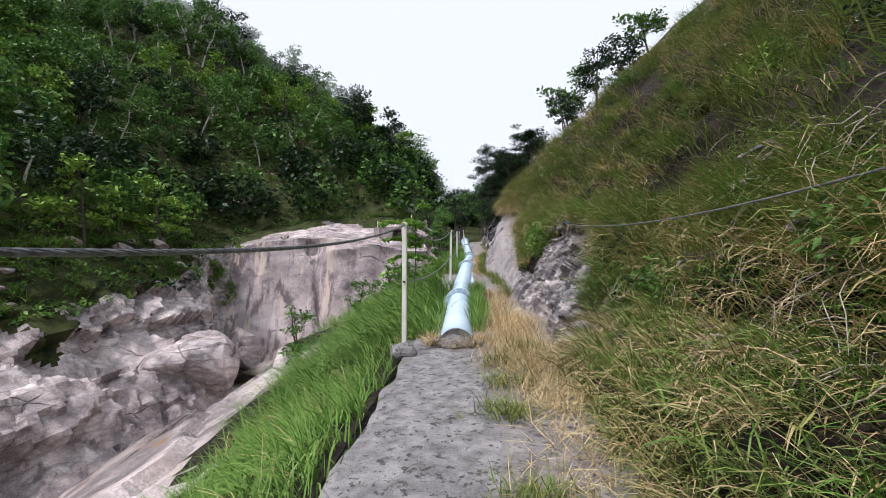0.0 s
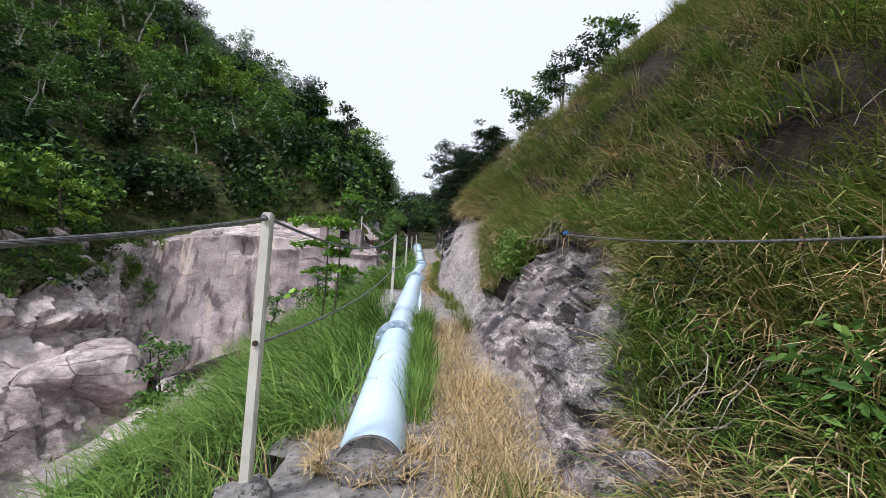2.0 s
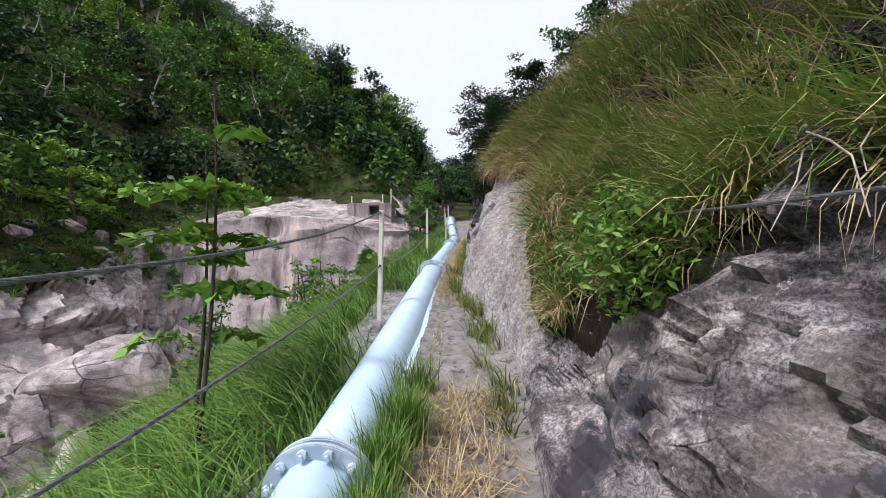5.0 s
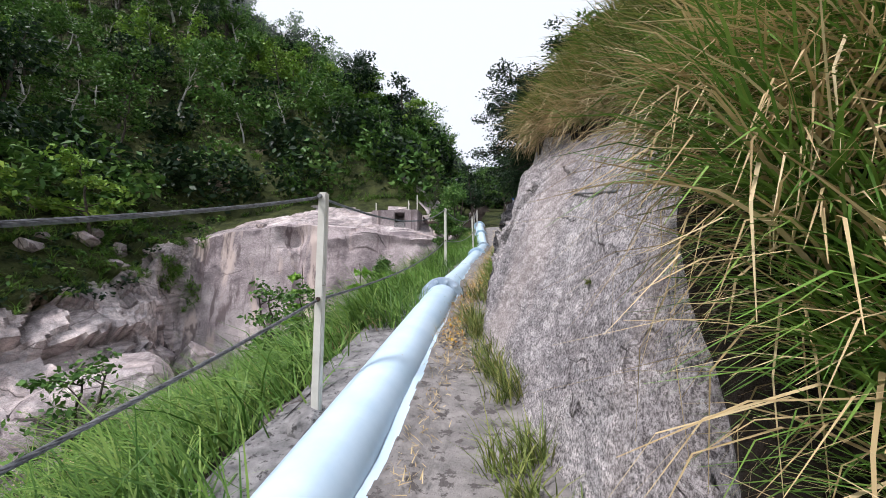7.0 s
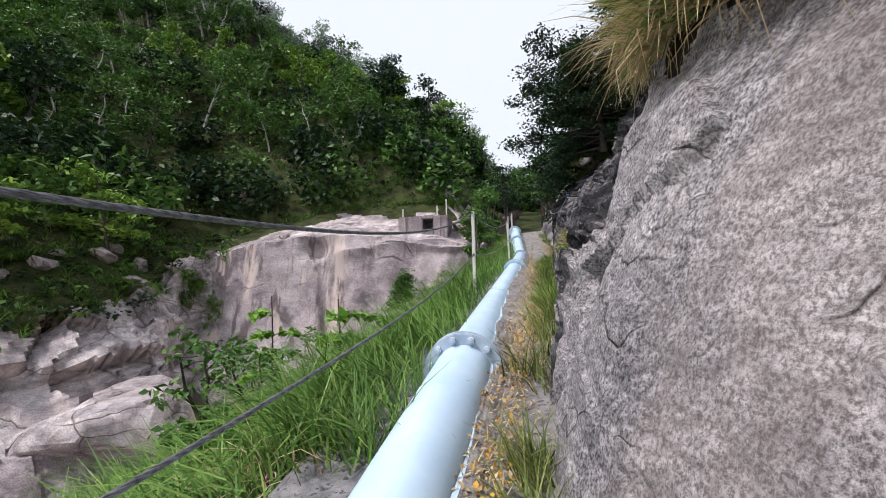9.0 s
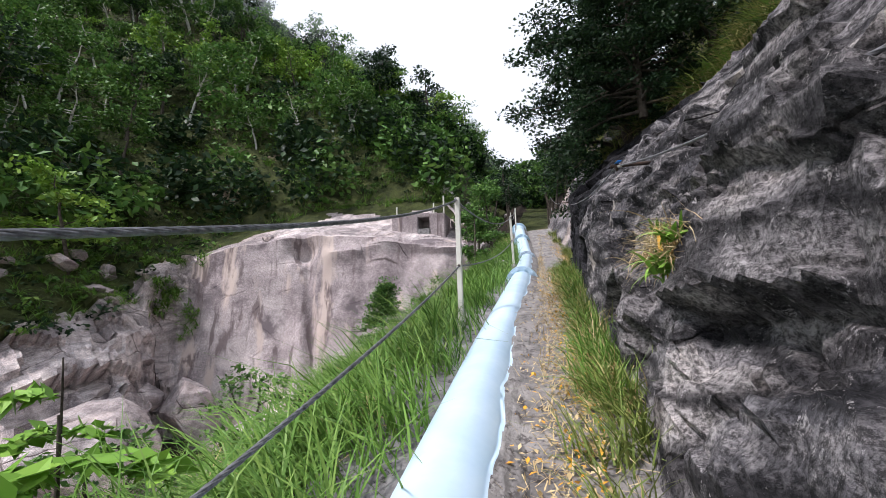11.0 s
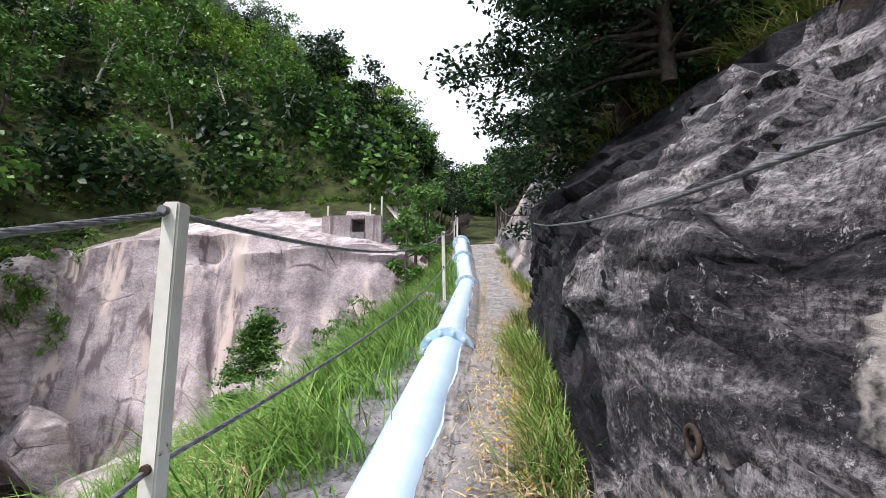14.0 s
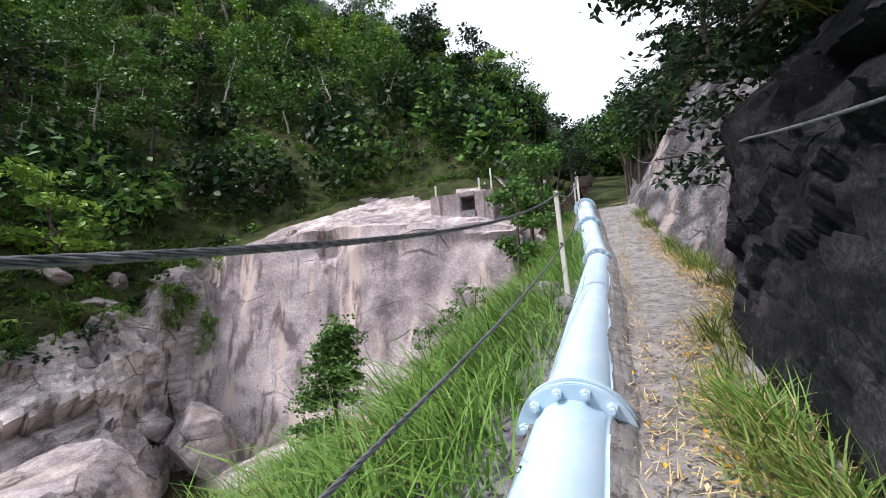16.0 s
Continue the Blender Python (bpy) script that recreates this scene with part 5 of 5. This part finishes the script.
stuff("straw", [litter(5200, 0.6, 6.4, lambda y: np.full(len(y), 1.12), 0.2, 0.22),
                litter(3600, -0.5, 3.6, lambda y: np.full(len(y), 1.35), 0.22, 0.24),
                litter(2200, -4, 1.8, lambda y: foot_x(y) - 0.3, 0.16, 0.18),
                litter(5200, 9, 30, lambda y: foot_x(y) - 0.22, 0.16, 0.09),
                litter(2800, 6, 30, lambda y: np.full(len(y), 0.8), 0.05, 0.06)],
      [M_STRAW] * 5, "dry straw and leaf litter on the path", "straw")

# broad-leaved weeds
def weed(at, seed, n, size, material, label):
    q = np.random.RandomState(seed)
    top = empty("weed", at, label, "plant", "weeds on the rock")
    base_p = np.repeat(np.zeros((1, 3)), n, 0) + q.normal(0, size * 0.12, (n, 3))
    V, F = blades(base_p, q, size, size * 0.17, q.uniform(0, 6.28, n), 0.1, 0.95, 1.2, seg=5)
    link_mesh("leaves", V, F, [material], top)
    return top


for k, (y, u, n, size, material, label) in enumerate([
    (8.0, 0.62, 14, 0.055, M_GRASS2, "rosette of narrow green leaves on pale rock"),
    (4.6, 2.12, 30, 0.22, M_ORANGE, "yellowing broad leaves among the turf"),
    (4.9, 2.2, 30, 0.26, M_BRIGHT, "fresh green broad-leaved plant on the turf"),
    (0.8, 2.25, 16, 0.2, M_ORANGE, "sprig of orange autumn leaves on the bank"),
    (-1.4, 0.7, 14, 0.16, M_GRASS, "green broad-leaved weed in dry grass"),
    (-2.2, 0.5, 14, 0.16, M_GRASS, "green broad-leaved weed in dry grass"),
    (0.4, 0.9, 16, 0.18, M_GRASS, "green broad-leaved weed in dry grass"),
    (11.9, 0.2, 20, 0.2, M_GRASS, "green weed at the foot of the rock"),
]):
    weed(tuple(right_surface([y], [u])[0]), 300 + k, n, size, material, label)

for k, (at, n, size, material, label) in enumerate([
    ((1.40, 13.42, 2.98), 30, 0.19, M_BRIGHT, "yellow-green broad-leaved weed hanging from dark rock"),
    ((1.44, 13.58, 3.02), 26, 0.17, M_GRASS, "green broad-leaved weed hanging from dark rock"),
    ((1.48, 13.30, 3.14), 26, 0.15, M_BRIGHT, "yellow-green broad-leaved weed in a tussock on dark rock"),
    ((1.50, 13.70, 3.20), 24, 0.14, M_GRASS, "green weed in a tussock on dark rock"),
    ((1.42, 13.45, 3.02), 9, 0.16, M_ORANGE, "yellowing leaves of a weed on dark rock"),
]):
    us = np.linspace(0.2, 1.4, 60)
    face = right_surface(np.full(60, at[1]), us)
    hit = face[np.argmin(np.abs(face[:, 2] - at[2]))]
    weed((hit[0] - 0.05, hit[1], hit[2]), 340 + k, n, size, material, label)
nest = np.array([hit[0] - 0.02, 13.5, 3.08]) + np.random.RandomState(5).normal(0, 1, (420, 3)) * np.array([0.05, 0.16, 0.05])
stuff("dry_grass", [blades(nest, np.random.RandomState(6), 0.2, 0.004, math.pi, 1.3, 1.0, 1.2)], [M_STRAW], "dry grass nest round the weeds on the rock", "grass")

# leafy bush on the rock shoulder, and others on the near bank
q = np.random.RandomState(91)


def bush_cloud(at, size, n, leaf):
    d = q.normal(size=(n, 3))
    d /= np.linalg.norm(d, axis=1, keepdims=True)
    C = np.array(at) + d * q.uniform(0.3, 1, n)[:, None] * np.array(size) * (1 + 0.35 * fbm(d * 2 + np.array(at), 1.0, 3, 9))[:, None]
    return leaf_cloud(C, leaf, q, 0.5, 0.4)


def bush(at, size, n, leaf, material, label):
    top = empty("bush", at, label, "bush", "bushes on the bank")
    V, F = bush_cloud((0, 0, 0), size, n, leaf)
    link_mesh("foliage", V, F, [material], top)
    V, F = join_arrays([tube_arrays([(0.25, 0, -size[2]), (0.1, q.normal(0, 0.1), -0.2 * size[2]), (q.normal(0, 0.3) * size[0], q.normal(0, 0.3), 0.6 * size[2])], [0.02, 0.014, 0.004], 6) for _ in range(5)])
    link_mesh("branchwork", V, F, [M_BARK], top)
    return top


bush((2.05, 5.1, 1.75), (0.36, 0.42, 0.38), 2400, 0.06, M_GRASS, "dense green bush hanging over the rock")
for y, u, s, n, material in ((-1.6, 1.5, 0.45, 1100, M_LEAF), (0.6, 1.25, 0.5, 1300, M_LEAF), (-3.0, 1.2, 0.4, 900, M_LEAF), (1.9, 1.5, 0.45, 1000, M_DARKLEAF), (3.2, 1.9, 0.4, 900, M_LEAF), (-0.4, 2.2, 0.5, 1000, M_DARKLEAF), (2.2, 2.3, 0.5, 1000, M_LEAF2), (12.2, 2.35, 0.5, 900, M_LEAF), (17.5, 2.3, 0.5, 900, M_LEAF2), (9.5, 2.5, 0.5, 900, M_LEAF)):
    bush(tuple(right_surface([y], [u])[0]), (s, s * 1.2, s * 0.7), n, 0.075, material, "low leafy bush among the grass")

# dark leafy growth and rocks showing through the turf
for k in range(84):
    y = q.uniform(-5, 12)
    u = max(float(rock_top([y])[0]) + 0.2, q.uniform(0.9, 2.0)) + q.uniform(0, 0.35)
    at = right_surface([y], [u])[0]
    if at[0] < 2.2 and at[1] > -4.5:
        continue
    s = q.uniform(0.14, 0.34)
    bush(tuple(at), (s, s * 1.2, s * 0.8), int(600 + 900 * s), 0.05, (M_LEAF, M_DARKLEAF, M_GRASS, M_DARKLEAF)[k % 4], "small leafy plant among grass and bare soil")
for k in range(12):
    y = q.uniform(-4, 5.5)
    u = max(float(rock_top([y])[0]) + 0.1, q.uniform(1.2, 2.1))
    at = right_surface([y], [u])[0]
    if at[0] > 2.3:
        boulder(tuple(at), (0.2 + 0.2 * q.rand(), 0.28, 0.13), 140 + k, M_GREY, "grey stone bedded in the soil bank", k * 1.3, "stones in the soil bank")

# bare twigs and roots hanging from the overhang
chunks = []
for k in range(520):
    y, u = q.uniform(-5, 12), 0
    u = rock_top([y])[0] + q.uniform(0.0, 1.0) if y > 1.5 else q.uniform(0.7, 2.2)
    b = right_surface([y], [u])[0] + np.array([-0.03, 0, 0.05])
    if b[0] < 2.3 and b[1] > 3.5:
        continue
    L = q.uniform(0.2, 0.7)
    a = math.pi + q.normal(0, 0.9)
    pts = [b + np.array([math.cos(a) * L * s * 0.8, math.sin(a) * L * s + 0.06 * math.sin(5 * s + k), L * (0.35 * s - 0.9 * s * s)]) + q.normal(0, 0.02, 3) for s in (0, 0.2, 0.4, 0.6, 0.8, 1.0)]
    chunks.append(tube_arrays(pts, [0.0055, 0.005, 0.004, 0.0035, 0.003, 0.002], 5))
V, F = join_arrays(chunks)
tagged(link_mesh("bare_twigs", V, F, [M_DEAD], smooth=True), "bleached bare twigs and roots over the bank", "twigs", kind="stuff")

# undergrowth of the hillside and the far woods
arr = []
yy = q.uniform(4, 80, 26000)
uu = q.uniform(0.95, 2.7, 26000)
pick = thinned(far_surface(yy, uu), 1.25)[:3400]
yy, uu = yy[pick], uu[pick]
keep = ~((yy > 35.5) & (yy < 49) & (uu < 2.03)) & (uu > np.interp(yy, [8, 30, 34], [0.75, 0.95, 1.1]))
P = far_surface(yy[keep], uu[keep])
n = 40
C = np.repeat(P, n, 0)
d = q.normal(size=C.shape)
d /= np.linalg.norm(d, axis=1, keepdims=True)
s = np.repeat(q.uniform(0.4, 1.15, len(P)), n)
C = C + d * (s * q.uniform(0.3, 1, len(C)))[:, None] * np.array([1, 1, 0.6])
tone = np.repeat(q.randint(0, 3, len(P)), n)
stuff("undergrowth", [leaf_cloud(C[tone == k], 0.34, q, 0.5) for k in range(3)], [M_DARKLEAF, M_GRASS, M_LEAF], "tangled shrubs covering the far slope", "shrubs")

ys2, us2 = q.uniform(30, 64, 1500), 2.0 + q.uniform(0, 1, 1500) ** 1.4 * 0.5
C = np.repeat(far_surface(ys2, us2), 36, 0)
d = q.normal(size=C.shape)
d /= np.linalg.norm(d, axis=1, keepdims=True)
C = C + d * (np.repeat(q.uniform(0.3, 0.8, 1500), 36) * q.uniform(0.3, 1, len(C)))[:, None] * np.array([1, 1, 0.6])
tone = np.repeat(q.randint(0, 3, 1500), 36)
stuff("undergrowth", [leaf_cloud(C[tone == k], 0.26, q, 0.5) for k in range(3)], [M_LEAF, M_LEAF, M_DARKLEAF], "low dark scrub between the trees of the far slope", "shrubs")

yy = q.uniform(60, 150, 4000)
uu = 2 + q.uniform(0.0, 0.95, 4000)
P = far_surface(yy, uu)
P = np.concatenate([rest[:260], P[thinned(P, 5.0)][:300]])
ye = q.uniform(56, 96, 90)
P = np.concatenate([P, far_surface(ye, q.uniform(2.0, 2.25, 90)) - np.array([0, 0, 1.5])])
yr = q.uniform(60, 160, 120)
P = np.concatenate([P, right_surface(yr, q.uniform(0.5, 3.6, 120))])
yv = q.uniform(62, 112, 60)
P = np.concatenate([P, np.stack([q.uniform(-9, 7, 60), yv, path_z(yv) - 1.0], 1)])
n = 260
C = np.repeat(P + np.array([0, 0, 3.0]), n, 0)
d = q.normal(size=C.shape)
d /= np.linalg.norm(d, axis=1, keepdims=True)
lump = 1 + 0.5 * fbm(d * 1.7 + C * 0.13, 1.0, 3, 17)
C = C + d * (np.repeat(q.uniform(2.0, 3.6, len(P)), n) * lump * q.uniform(0.55, 1, len(C)))[:, None] * np.array([1, 1, 0.95])
tone = np.repeat(q.randint(0, 2, len(P)), n)
stuff("far_woods", [leaf_cloud(C[tone == k], 0.7, q, 0.5) for k in range(2)], [M_LEAF, M_DARKLEAF], "dense green woods far up the valley", "woods")

# hanging ferns in the gully left of the rock face
yy, uu = q.uniform(34.4, 35.5, 330), q.uniform(0.25, 1.05, 330)
P = far_surface(yy, uu)
P = P[fbm(P, 0.55, 3, 91) > 0.0]
C = np.repeat(P, 14, 0)
C = C + q.normal(0, 0.12, C.shape)
stuff("ferns", [blades(C, q, 0.7, 0.09, -0.9, 1.0, 0.9, 1.6)], [M_GRASS], "dark green ferns hanging in the gully", "ferns")
yy, uu = q.uniform(8, 50, 500), q.uniform(0.95, 2.1, 500)
keep = ~((yy > 35.5) & (yy < 47) & (uu < 1.9))
C = np.repeat(far_surface(yy[keep], uu[keep]), 14, 0)
yb, ub = q.uniform(10, 52, 1800), q.uniform(1.96, 2.22, 1800)
B = np.repeat(far_surface(yb, ub), 10, 0) + q.normal(0, 0.15, (18000, 3)) * np.array([1, 1, 0.2])
stuff("grass", [blades(C, q, 0.9, 0.05, -0.5, 1.2, 0.7, 1.4), blades(B, q, 0.8, 0.07, -0.5, 1.6, 0.5, 1.4)], [M_GRASS, M_GRASS], "long grass on the far slope", "grass")


# ---------------------------------------------------------------- mist up the valley, painted on glowing sheets
def mist(y, x0, x1, z0, z1, low, high, strength, name):
    m, nt, p = mat(name)
    nt.nodes.remove(p)
    tc = nt.nodes.new("ShaderNodeTexCoord")
    sep = nt.nodes.new("ShaderNodeSeparateXYZ")
    nt.links.new(tc.outputs["Object"], sep.inputs[0])
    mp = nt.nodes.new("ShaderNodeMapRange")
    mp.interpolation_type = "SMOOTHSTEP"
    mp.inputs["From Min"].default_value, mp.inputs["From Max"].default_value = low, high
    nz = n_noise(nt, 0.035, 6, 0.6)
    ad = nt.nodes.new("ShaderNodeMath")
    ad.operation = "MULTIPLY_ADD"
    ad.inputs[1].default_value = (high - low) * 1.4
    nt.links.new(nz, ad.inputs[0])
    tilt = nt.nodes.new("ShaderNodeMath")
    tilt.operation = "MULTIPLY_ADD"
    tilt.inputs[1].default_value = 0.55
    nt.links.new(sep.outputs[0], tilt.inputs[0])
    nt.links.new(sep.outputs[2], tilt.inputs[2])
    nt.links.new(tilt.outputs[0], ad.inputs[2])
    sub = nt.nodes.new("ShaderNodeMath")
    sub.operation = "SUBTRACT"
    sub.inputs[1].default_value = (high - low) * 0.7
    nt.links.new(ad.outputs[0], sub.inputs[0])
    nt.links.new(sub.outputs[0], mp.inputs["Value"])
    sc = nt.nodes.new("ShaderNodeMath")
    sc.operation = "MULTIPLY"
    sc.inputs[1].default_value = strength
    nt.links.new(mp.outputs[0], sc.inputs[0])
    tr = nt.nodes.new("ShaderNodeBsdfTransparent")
    # the haze's brightness is emission on a flat sheet, thicker with height
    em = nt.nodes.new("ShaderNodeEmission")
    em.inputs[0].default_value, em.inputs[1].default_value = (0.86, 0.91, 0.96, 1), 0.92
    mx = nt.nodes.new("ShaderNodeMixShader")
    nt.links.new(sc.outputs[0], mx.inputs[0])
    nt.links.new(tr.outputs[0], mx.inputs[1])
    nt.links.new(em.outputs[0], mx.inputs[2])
    nt.links.new(mx.outputs[0], nt.nodes["Material Output"].inputs[0])
    bm = bmesh.new()
    vs = [bm.verts.new(c) for c in ((x0, y, z0), (x1, y, z0), (x1, y, z1), (x0, y, z1))]
    bm.faces.new(vs)
    ob = part("backdrop", bm, m, None)
    ob.visible_shadow = False
    return tagged(ob, "glowing see-through sheet painting white mist in the upper valley", "mist", kind="structure")


mist(58, -85, 40, 5, 110, 30, 48, 0.2, "faint_mist_glow")
mist(70, -85, 40, 5, 110, 23, 44, 0.55, "thin_mist_glow")
mist(88, -100, 60, 5, 140, 20, 42, 0.8, "mid_mist_glow")
mist(118, -130, 90, 5, 180, 16, 42, 0.97, "thick_mist_glow")
